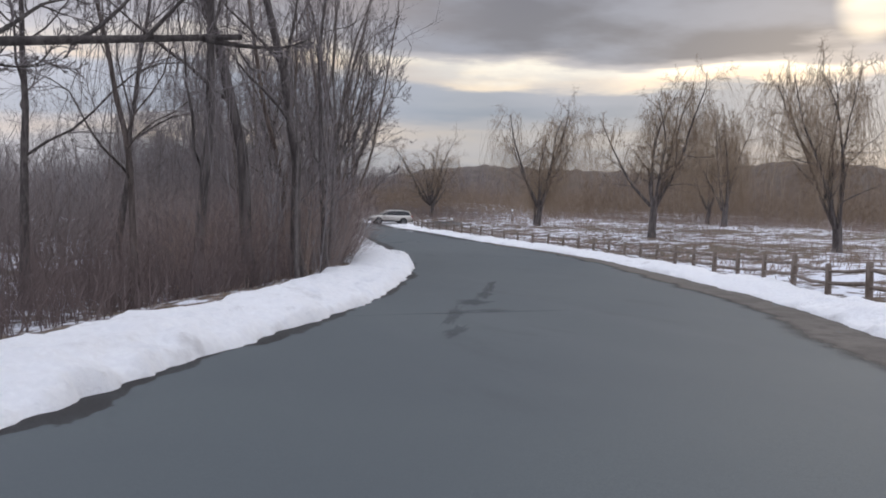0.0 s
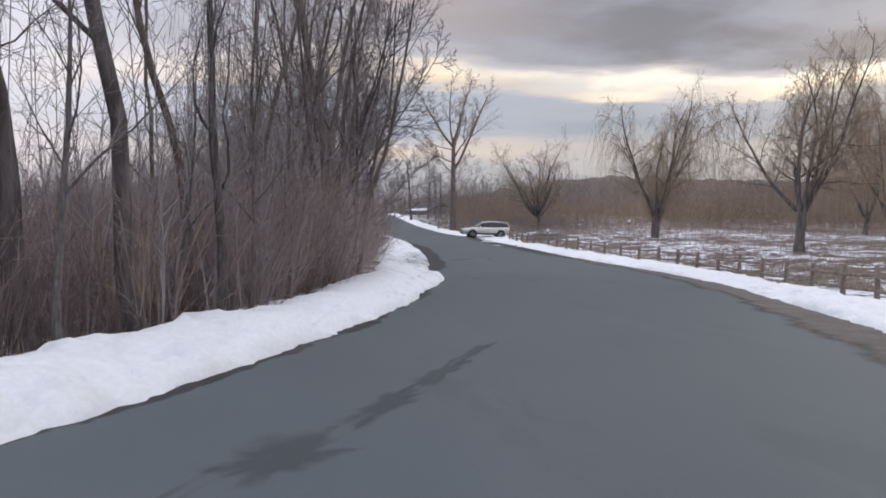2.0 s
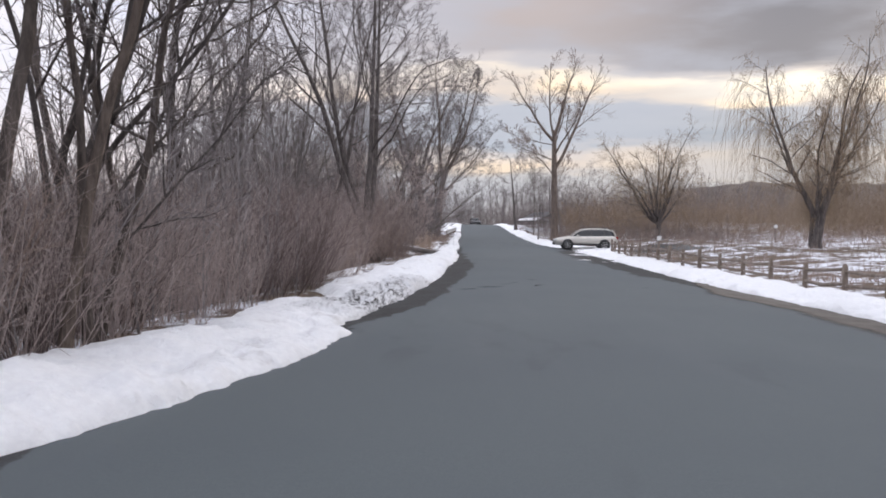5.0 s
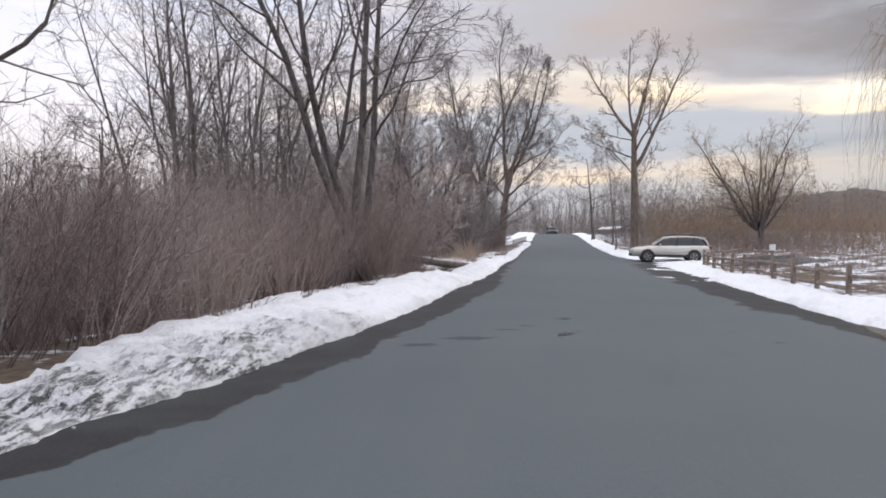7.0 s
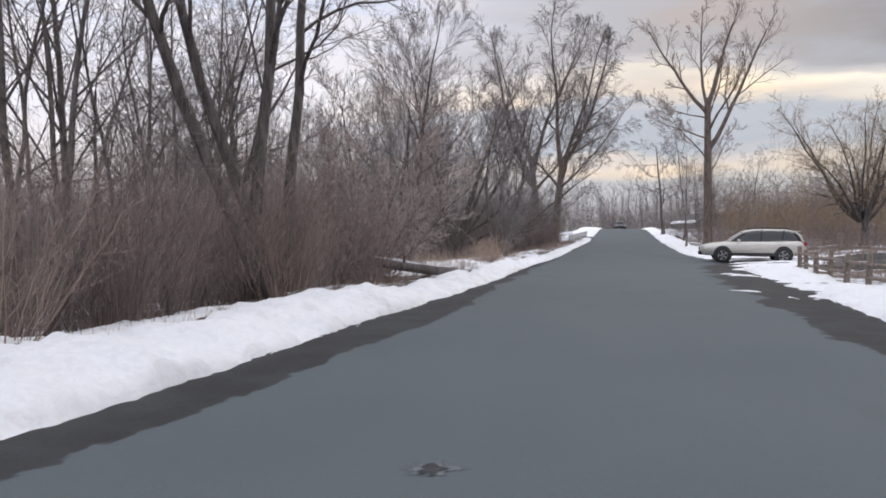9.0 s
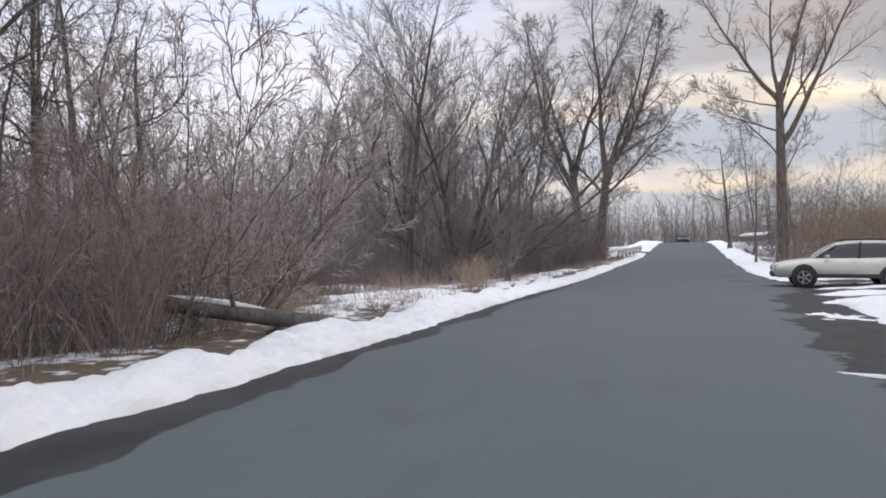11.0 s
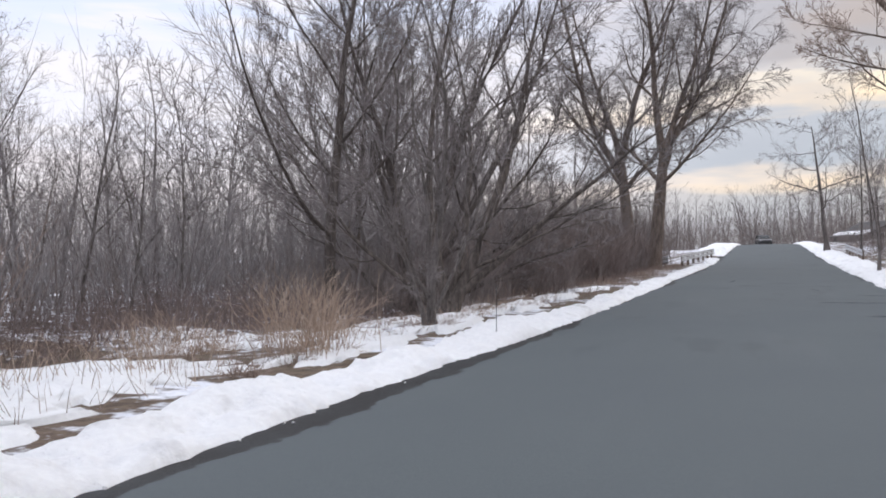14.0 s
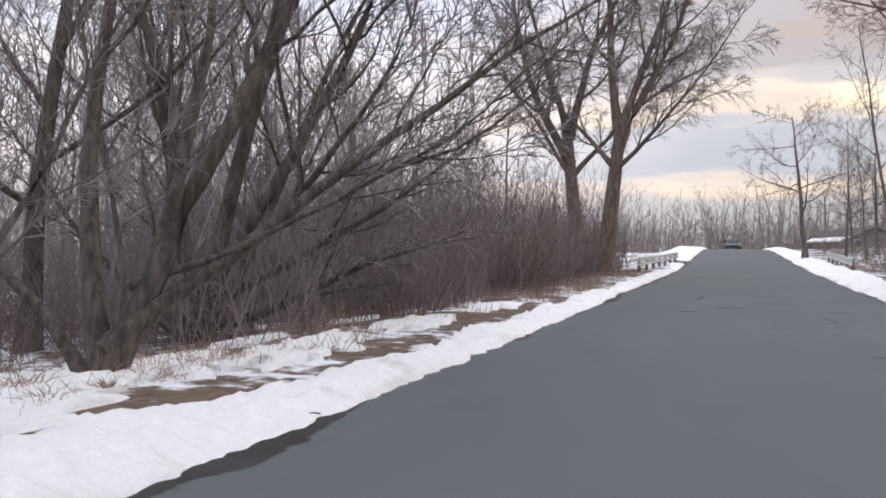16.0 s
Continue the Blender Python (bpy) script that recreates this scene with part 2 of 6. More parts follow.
def snow_material(name, dirt, grit=0.0):
    mt = Mat(name, rough=0.6, spec=0.35)
    n = mt.noise(1.6, 7, 0.62)
    fine = mt.noise(11.0, 5, 0.6)
    big = mt.noise(0.16, 3)
    d = mt.math("MULTIPLY", mt.step(n, 0.52, 0.70), mt.step(big, 0.45, 0.60))
    specks = mt.step(mt.noise(34.0, 3), 0.68, 0.74)
    c = mt.mix(mt.step(fine, 0.35, 0.7), (0.89, 0.892, 0.905), (0.95, 0.953, 0.962))
    # old grey ice showing in streaks along the plough's way
    streak = mt.noise(2.4, 6, 0.65, stretch=(1.0, 0.35, 1.6))
    c = mt.mix(mt.math("MULTIPLY", mt.step(streak, 0.52, 0.70), 0.22), c, (0.62, 0.64, 0.69))
    c = mt.mix(mt.math("MULTIPLY", d, dirt), c, (0.30, 0.27, 0.255))
    c = mt.mix(mt.math("MULTIPLY", specks, 0.4 * dirt), c, (0.12, 0.10, 0.09))
    h = mt.math("ADD", mt.noise(4.5, 7, 0.68), mt.math("MULTIPLY", mt.noise(17.0, 6, 0.66), 0.6))
    if grit:
        g1 = mt.noise(5.2, 9, 0.80, stretch=(2.2, 0.42, 2.2))
        # U is the share of the way from the road edge to the back of the bank
        uv = mt.node("ShaderNodeUVMap")
        uv.uv_map = "edge"
        sp = mt.node("ShaderNodeSeparateXYZ")
        mt.link(uv.outputs[0], sp.inputs[0])
        # V runs along the road: the grit thins out at both ends and draws towards the road
        near = mt.math("ADD", sp.outputs[0], mt.step(sp.outputs[1], 10.0, 13.5, 0.0, 0.34))
        low = mt.step(mt.math("ADD", near, mt.math("MULTIPLY", mt.math("SUBTRACT", n, 0.5), 0.4)), 0.55, 0.72, 1.0, 0.0)
        v = mt.math("ADD", sp.outputs[1], mt.math("MULTIPLY", mt.math("SUBTRACT", mt.noise(0.9, 5), 0.5), 1.6))
        low = mt.math("MULTIPLY", low, mt.math("MULTIPLY", mt.step(v, 13.6, 16.8, 1.0, 0.0), mt.step(v, 5.2, 7.6)))
        dark = mt.math("MULTIPLY", mt.math("MULTIPLY", mt.step(g1, 0.49, 0.57), mt.step(mt.noise(0.75, 4), 0.36, 0.56, 0.15, 1.0)), low)
        c = mt.mix(mt.math("MULTIPLY", low, 0.34), c, (0.50, 0.50, 0.52))
        c = mt.mix(mt.math("MULTIPLY", dark, grit), c, (0.055, 0.052, 0.05))
        h = mt.math("ADD", h, mt.math("MULTIPLY", dark, -0.5))
    mt.color(c)
    mt.bump(h, 0.8, 0.075)
    return mt.m


SNOW = snow_material("roadside_snow", 0.35)
SLUSH = snow_material("dirty_slush", 0.35, 0.95)


def asphalt_material():
    mt = Mat("asphalt", rough=0.7, spec=0.3)
    big = mt.noise(0.22, 4)
    lane = mt.noise(0.9, 5, 0.6, stretch=(1, 0.12, 1))
    grain = mt.noise(60.0, 3, 0.7)
    c = mt.mix(mt.step(grain, 0.3, 0.7), (0.078, 0.093, 0.098), (0.117, 0.134, 0.140))
    c = mt.mix(mt.math("MULTIPLY", mt.step(big, 0.35, 0.7), 0.35), c, (0.076, 0.089, 0.101))
    c = mt.mix(mt.math("MULTIPLY", mt.step(lane, 0.5, 0.75), 0.25), c, (0.132, 0.142, 0.150))
    stain = mt.math("MULTIPLY", mt.step(mt.noise(1.0, 6, 0.62, stretch=(1, 0.3, 1)), 0.55, 0.66), mt.step(mt.noise(0.12, 3), 0.42, 0.62))
    c = mt.mix(mt.math("MULTIPLY", stain, 0.55), c, (0.070, 0.080, 0.086))
    # damp margins: U runs from the left edge in metres, V from the right edge
    uv = mt.node("ShaderNodeUVMap")
    uv.uv_map = "edge"
    sp = mt.node("ShaderNodeSeparateXYZ")
    mt.link(uv.outputs[0], sp.inputs[0])
    n = mt.noise(0.55, 5, 0.6, stretch=(1, 0.45, 1))
    dl = mt.math("ADD", sp.outputs[0], mt.math("MULTIPLY", mt.math("SUBTRACT", n, 0.5), -1.5))
    crumb = mt.math("MULTIPLY", mt.math("SUBTRACT", mt.noise(5.0, 5, 0.65), 0.5), 0.22)
    dl = mt.math("ADD", dl, crumb)
    wl = mt.step(dl, -0.025, 0.025, 1.0, 0.0)
    n2 = mt.noise(0.4, 5, 0.6, vec=mt.coords())
    dr = mt.math("ADD", sp.outputs[1], mt.math("MULTIPLY", mt.math("SUBTRACT", n2, 0.5), -2.4))
    dr = mt.math("ADD", dr, crumb)
    wr = mt.step(dr, -0.03, 0.03, 1.0, 0.0)
    wet = mt.math("MAXIMUM", wl, wr)
    c = mt.mix(mt.math("MULTIPLY", wet, mt.step(mt.noise(1.3, 5), 0.3, 0.65, 0.78, 0.97)), c, (0.017, 0.0155, 0.0155))
    mt.color(c)
    mt.rough(mt.math("SUBTRACT", mt.step(grain, 0.2, 0.8, 0.62, 0.82), mt.math("MULTIPLY", wet, 0.04)))
    mt.bump(mt.math("ADD", grain, mt.math("MULTIPLY", mt.noise(14.0, 4), 0.6)), 0.25, 0.01)
    return mt.m


ASPHALT = asphalt_material()


def simple_material(name, a, b, scale=6.0, rough=0.8, metal=0.0, bump=0.3, spec=0.4, stretch=None):
    mt = Mat(name, rough=rough, metal=metal, spec=spec)
    n = mt.noise(scale, 6, 0.6, stretch=stretch)
    n2 = mt.noise(scale * 6, 4, 0.6, stretch=stretch)
    c = mt.mix(mt.step(n, 0.35, 0.68), a, b)
    c = mt.mix(mt.math("MULTIPLY", mt.step(n2, 0.45, 0.7), 0.35), c, tuple(0.6 * x for x in a))
    mt.color(c)
    if bump:
        mt.bump(mt.math("ADD", n, n2), bump, 0.02)
    return mt.m




def worn_edge(m, lo=0.45, hi=0.95, scale=2.2, most=1.0, ragged=1.3):
    """Let a thin layer peter out towards its rim, where U reaches 1."""
    mt = Mat("", m=m)
    uv = mt.node("ShaderNodeUVMap")
    uv.uv_map = "edge"
    sp = mt.node("ShaderNodeSeparateXYZ")
    mt.link(uv.outputs[0], sp.inputs[0])
    rag = mt.math("MULTIPLY", mt.math("SUBTRACT", mt.noise(scale, 7, 0.65), 0.5), ragged)
    mt.link(mt.step(mt.math("ADD", sp.outputs[0], rag), lo, hi, most, 0.0), m.node_tree.nodes["Principled BSDF"].inputs["Alpha"])
    return m


PATCH = worn_edge(simple_material("tar_patch", (0.062, 0.070, 0.076), (0.09, 0.10, 0.108), 5, 0.75), most=0.42)
PALE = worn_edge(simple_material("worn_asphalt", (0.135, 0.15, 0.157), (0.18, 0.196, 0.203), 9, 0.85), scale=6.0)
GRAVEL = worn_edge(simple_material("gravel_shoulder", (0.11, 0.097, 0.085), (0.165, 0.147, 0.128), 2.0, 0.95, bump=0.8), 0.65, 0.95, 1.4, 1.0, 0.35)
FENCE_WOOD = simple_material("weathered_rail_wood", (0.16, 0.125, 0.10), (0.30, 0.25, 0.215), 5, 0.9, bump=0.6, stretch=(1, 1, 0.25))
STEEL = simple_material("galvanised_steel", (0.36, 0.37, 0.39), (0.50, 0.51, 0.53), 3, 0.5, metal=0.5, bump=0.1)
WHITE_PAINT = simple_material("white_sign_paint", (0.72, 0.72, 0.70), (0.80, 0.80, 0.78), 4, 0.5, bump=0.05)


def ground_material():
    mt = Mat("winter_ground", rough=0.9, spec=0.25)
    n = mt.noise(0.42, 7, 0.62)
    n2 = mt.noise(2.4, 6, 0.62)
    big = mt.noise(0.045, 3)
    grass = mt.mix(mt.step(mt.noise(5.0, 6, 0.7), 0.3, 0.7), (0.075, 0.055, 0.042), (0.20, 0.155, 0.115))
    grass = mt.mix(mt.math("MULTIPLY", mt.step(big, 0.4, 0.6), 0.5), grass, (0.15, 0.10, 0.075))
    v = mt.math("ADD", mt.math("MULTIPLY", n, 0.55), mt.math("MULTIPLY", n2, 0.45))
    v = mt.math("ADD", v, mt.math("MULTIPLY", mt.math("SUBTRACT", big, 0.5), 0.35))
    snow = mt.step(v, 0.482, 0.556)
    c = mt.mix(snow, grass, mt.mix(mt.step(mt.noise(9.0, 4), 0.3, 0.7), (0.72, 0.74, 0.80), (0.86, 0.87, 0.92)))
    mt.color(c)
    mt.bump(mt.math("ADD", mt.noise(9.0, 6, 0.65), mt.math("MULTIPLY", snow, 0.8)), 0.6, 0.06)
    return mt.m


GROUND = ground_material()


# ---------------------------------------------------------------- mesh helpers
def mesh_from(name, V, F, material, smooth=True, uv=None):
    """A mesh from arrays: V (n, 3), F (m, 4) or (m, 3), or a tuple of such."""
    me = bpy.data.meshes.new(name)
    V = np.asarray(V, np.float32)
    sets = [np.asarray(f, np.int32) for f in (F if isinstance(F, tuple) else (F,)) if len(f)]
    loops = np.concatenate([f.ravel() for f in sets])
    sizes = np.concatenate([np.full(len(f), f.shape[1], np.int32) for f in sets])
    me.vertices.add(len(V))
    me.vertices.foreach_set("co", V.ravel())
    me.loops.add(len(loops))
    me.loops.foreach_set("vertex_index", loops)
    me.polygons.add(len(sizes))
    me.polygons.foreach_set("loop_start", np.concatenate([[0], np.cumsum(sizes)[:-1]]).astype(np.int32))
    me.polygons.foreach_set("use_smooth", np.full(len(sizes), smooth))
    if uv is not None:
        lay = me.uv_layers.new(name="edge")
        lay.data.foreach_set("uv", np.asarray(uv, np.float32)[loops].ravel())
    me.update(calc_edges=True)
    me.validate()
    me.materials.append(material)
    return me


def part(name, bm, material, parent, label=""):
    me = bpy.data.meshes.new(name)
    bm.to_mesh(me)
    bm.free()
    me.materials.append(material)
    ob = new(name, me)
    ob.parent = parent
    if label:
        ob["label"] = label
    return ob


def child(name, me, parent, label=""):
    ob = new(name, me)
    ob.parent = parent
    if label:
        ob["label"] = label
    return ob


def grid_faces(rows, cols):
    i = np.arange(rows - 1)[:, None] * cols + np.arange(cols - 1)[None]
    i = i.ravel()
    return np.stack([i, i + 1, i + cols + 1, i + cols], 1)


def smooth_noise(x, seed, scale):
    """One-dimensional smooth noise in -1..1."""
    rng = np.random.default_rng(seed)
    k = rng.uniform(-1, 1, 4096)
    u = np.asarray(x) / scale + 1000
    i = np.floor(u).astype(int)
    f = u - i
    f = f * f * (3 - 2 * f)
    return k[i % 4096] * (1 - f) + k[(i + 1) % 4096] * f


def noise2(x, y, seed, scale):
    """Two-dimensional smooth value noise in -1..1."""
    rng = np.random.default_rng(seed)
    k = rng.uniform(-1, 1, (256, 256))
    u, v = np.asarray(x) / scale + 500, np.asarray(y) / scale + 500
    i, j = np.floor(u).astype(int), np.floor(v).astype(int)
    f, g = u - i, v - j
    f, g = f * f * (3 - 2 * f), g * g * (3 - 2 * g)
    a = k[i % 256, j % 256] * (1 - f) + k[(i + 1) % 256, j % 256] * f
    b = k[i % 256, (j + 1) % 256] * (1 - f) + k[(i + 1) % 256, (j + 1) % 256] * f
    return a * (1 - g) + b * g


# ---------------------------------------------------------------- lie of the land
def smoothed(ys, xs, lo=-60.0, hi=200.0, sigma=2.5):
    """A dense, rounded curve x(y) through the given points."""
    y = np.arange(lo, hi, 0.25)
    x = np.interp(y, ys, xs)
    k = np.exp(-0.5 * (np.arange(-60, 61) * 0.25 / sigma) ** 2)
    pad = np.concatenate([x[0] + (x[1] - x[0]) * np.arange(-60, 0), x, x[-1] + (x[-1] - x[-2]) * np.arange(1, 61)])
    return y, np.convolve(pad, k / k.sum(), "valid")


LEFT = smoothed([-60, -45, -38, -31.5, -26.7, -22, -19, -14.5, -8.5, -3.5, 2.2, 8, 16, 24, 36, 48, 60, 78, 107, 145, 200],
                [-38, -29, -25, -21.5, -18.75, -16.05, -14.55, -12.35, -10.15, -8.85, -7.55, -6.75, -5.6, -4.75, -4.05, -3.35, -2.85, -2.0, -0.3, 1.6, 4.2])
RIGHT = smoothed([-60, -44, -36.5, -30, -24.2, -19.5, -16, -10.6, -2.1, 2, 7.6, 16, 24, 37, 52, 70, 90, 120, 150, 200],
                 [-28.5, -19, -15, -11.4, -8.1, -5.6, -4.2, -2.0, 0.9, 1.9, 2.75, 2.55, 2.95, 3.75, 4.8, 5.2, 6.4, 7.7, 8.7, 10.5])
PROFILE = smoothed([-60, -40, -30, -20, -10, 0, 10, 20, 30, 40, 60, 70, 80, 90, 100, 110, 120, 130, 140, 150, 160, 175, 200],
                   [1.2, 0.70, 0.44, 0.21, -0.01, -0.15, -0.19, -0.12, -0.02, 0.0, 0.05, 0.12, 0.23, 0.39, 0.60, 0.88, 1.23, 1.63, 2.04, 2.40, 2.5, 2.1, 1.2], sigma=4)


def left_x(y):
    return np.interp(y, *LEFT)


def right_x(y):
    return np.interp(y, *RIGHT)


def road_z(y):
    return np.interp(y, *PROFILE)


def ramp01(v, a, b):
    t = np.clip((np.asarray(v, float) - a) / (b - a), 0, 1)
    return t * t * (3 - 2 * t)


def land_z(x, y):
    """Height of the open ground."""
    x, y = np.asarray(x, float), np.asarray(y, float)
    l, r = left_x(y), right_x(y)
    z = road_z(y) + 0 * x
    marsh = ramp01(y, 35, 39) * (1 - ramp01(y, 54, 60))
    z = z - (0.65 - 0.42 * marsh) * ramp01(l - x, 2.2, 7.0) + 0.5 * ramp01(x - r, 4.0, 12.0) + 0.6 * ramp01(x - r, 16, 40)
    far = ramp01(np.hypot(x, y - 40), 120, 320)
    z = z * (1 - far) + 1.0 * far
    off = np.maximum(l - x, x - r)
    rough = ramp01(off, 1.0, 4.0)
    z = z + rough * (0.10 * noise2(x, y, 5, 2.1) + 0.05 * noise2(x, y, 6, 0.8))
    # under the road and its margins the sheet lies lower than the road bed
    return z - 0.12 * (1 - ramp01(off, 0.2, 1.0))


def build_ground():
    def axis(lo, hi, step, reach):
        a = list(np.arange(lo, hi + step / 2, step))
        s = step
        up, dn = a[-1], a[0]
        right, left = [], []
        while up < reach:
            s *= 1.25
            up += s
            dn -= s
            right.append(up)
            left.append(dn)
        return np.array(left[::-1] + a + right)
    xs, ys = axis(-36, 40, 0.75, 3500), axis(-42, 110, 0.85, 3500)
    X, Y = np.meshgrid(xs, ys)
    V = np.stack([X, Y, land_z(X, Y)], -1).reshape(-1, 3)
    ob = new("ground", mesh_from("ground", V, grid_faces(len(ys), len(xs)), GROUND))
    return tagged(ob, "flat meadow of matted dead grass under patchy melting snow", "ground", kind="structure")


def build_road():
    ys = np.arange(-58, 198, 0.5)
    cols = 15
    s = np.linspace(0, 1, cols)
    l, r = left_x(ys) - 0.5, right_x(ys) + 0.9
    X = l[:, None] + (r - l)[:, None] * s[None]
    Y = np.repeat(ys[:, None], cols, 1)
    Z = road_z(ys)[:, None] - 0.05 * (2 * s[None] - 1) ** 2
    damp_l = np.interp(ys, [-10, 5, 10, 28, 37, 48, 60], [0.12, 0.22, 0.85, 0.80, 0.42, 0.20, 0.06])
    damp_r = np.interp(ys, [10, 16, 24, 46, 52, 60], [-0.8, 0.7, 1.35, 1.35, 0.1, 0.0])
    uv = np.stack([X - (l + 0.5 + damp_l)[:, None], (r - 0.9 - damp_r)[:, None] - X], -1).reshape(-1, 2)
    me = mesh_from("road", np.stack([X, Y, Z], -1).reshape(-1, 3), grid_faces(len(ys), cols), ASPHALT, uv=uv)
    return tagged(new("road", me), "narrow unmarked grey asphalt park road with damp dark edges", "road", kind="structure")


def surface_z(x, y):
    """Top of the road at a place."""
    l, r = left_x(y) - 0.5, right_x(y) + 0.9
    s = (x - l) / (r - l)
    return road_z(y) - 0.05 * (2 * s - 1) ** 2


def edge_frame(curve, ys):
    x = np.interp(ys, *curve)
    dx = np.interp(ys + 0.5, *curve) - np.interp(ys - 0.5, *curve)
    n = np.stack([-np.ones_like(dx), dx], -1) / np.sqrt(1 + dx * dx)[:, None]
    return x, n


def build_berm(name, curve, side, y0, y1, width, height, label, seed, material=None, open_ends=(True, True), step=0.055):
    """A ploughed snow bank along a road edge; side -1: to the left of it."""
    ys = np.arange(y0, y1 + 0.001, step)
    x, n = edge_frame(curve, ys)
    n = n if side < 0 else -n
    prof = np.array([-0.02, 0.0, 0.03, 0.06, 0.10, 0.14, 0.19, 0.25, 0.31, 0.38, 0.46, 0.55, 0.65, 0.77, 0.91, 1.08, 1.28, 1.5, 1.75, 2.05, 2.45, 2.9])
    W = width(ys) * (1 + 0.18 * smooth_noise(ys, seed + 3, 2.3))
    edge = 0.035 * smooth_noise(ys, seed + 11, 0.13) + 0.06 * smooth_noise(ys, seed, 1.1) + 0.035 * smooth_noise(ys, seed + 1, 0.33) + 0.14 * smooth_noise(ys, seed + 2, 6.0)
    if side < 0:
        # the bank bulges out over the asphalt where the bend ends, and is cut back sharply after it
        bulge = 0.42 * ramp01(ys, -5, 1) * (1 - ramp01(ys, 4.0, 4.9))
        edge, W = edge - bulge, W + bulge
    d = prof[None] / 2.9 * W[:, None]
    d = np.where(prof[None] < 0.3, prof[None] * (0.8 + 0.5 * smooth_noise(ys, seed + 5, 0.8))[:, None], np.maximum(d, 0.3 + 0.012 * np.arange(len(prof))[None]))
    d = np.maximum.accumulate(d, 1)
    D = d + edge[:, None]
    X = x[:, None] + n[:, :1] * D
    Y = ys[:, None] + n[:, 1:] * D
    H = height * (1 - 0.3 * ramp01(ys, 24, 33))[:, None] * (0.8 + 0.35 * smooth_noise(ys, seed + 4, 1.7) + 0.25 * smooth_noise(ys, seed + 6, 0.5))[:, None]
    up = 1 - np.exp(-np.maximum(d, 0) / 0.13)
    back = 1 - ramp01(d / W[:, None], 0.55, 1.0)
    ends = np.ones(len(ys))
    if open_ends[0]:
        ends = ends * ramp01(ys, y0, y0 + 1.5)
    if open_ends[1]:
        ends = ends * (1 - ramp01(ys, y1 - 1.5, y1))
    ends = ends[:, None]
    lump = 0.06 * noise2(X, Y, seed + 7, 0.45) + 0.046 * noise2(X, Y, seed + 8, 0.17) + 0.024 * noise2(X, Y, seed + 12, 0.085) + 0.07 * noise2(X, Y, seed + 9, 1.3)
    base = np.where(d < 0.6, road_z(Y) - 0.06, np.minimum(land_z(X, Y), road_z(Y) + 0.6))
    Z = base + (H * up * (0.35 + 0.65 * back) + lump * up) * ends * np.where(back > 0, 1, 0) + 0.03 * up
    Z[:, -1] = land_z(X[:, -1], Y[:, -1]) - 0.06
    Z[:, 0] = road_z(Y[:, 0]) - 0.12
    uv = np.stack([(d / W[:, None]), Y * 0 + ys[:, None]], -1).reshape(-1, 2)
    me = mesh_from(name, np.stack([X, Y, Z], -1).reshape(-1, 3), grid_faces(len(ys), len(prof)), material or SNOW, uv=uv)
    return tagged(new(name, me), label, "snow bank", "snow banks along the road", kind="structure")


def strip(name, curve, y0, y1, d0, d1, material, label, dz, seed):
    """A thin lengthwise band beside an edge, from d0 to d1 metres towards the right."""
    ys = np.arange(y0, y1, 0.3)
    x, n = edge_frame(curve, ys)
    n = -n
    wob = 0.22 * smooth_noise(ys, seed, 1.4) + 0.08 * smooth_noise(ys, seed + 1, 0.4)
    taper = ramp01(ys, y0, y0 + 4) * (1 - ramp01(ys, y1 - 8, y1))
    lo = d1 + (d0 - d1) * taper + wob * taper
    s = np.linspace(0, 1, 6)
    D = lo[:, None] + (d1 - lo)[:, None] * s[None]
    X, Y = x[:, None] + n[:, :1] * D, ys[:, None] + n[:, 1:] * D
    Z = surface_z(X, Y) + dz + 0.012 * noise2(X, Y, seed, 0.5) * s[None]
    me = mesh_from(name, np.stack([X, Y, Z], -1).reshape(-1, 3), grid_faces(len(ys), 6), material,
                   uv=np.stack([np.broadcast_to(1 - s[None], X.shape), Y], -1).reshape(-1, 2))
    return tagged(new(name, me), label, "shoulder", kind="structure")


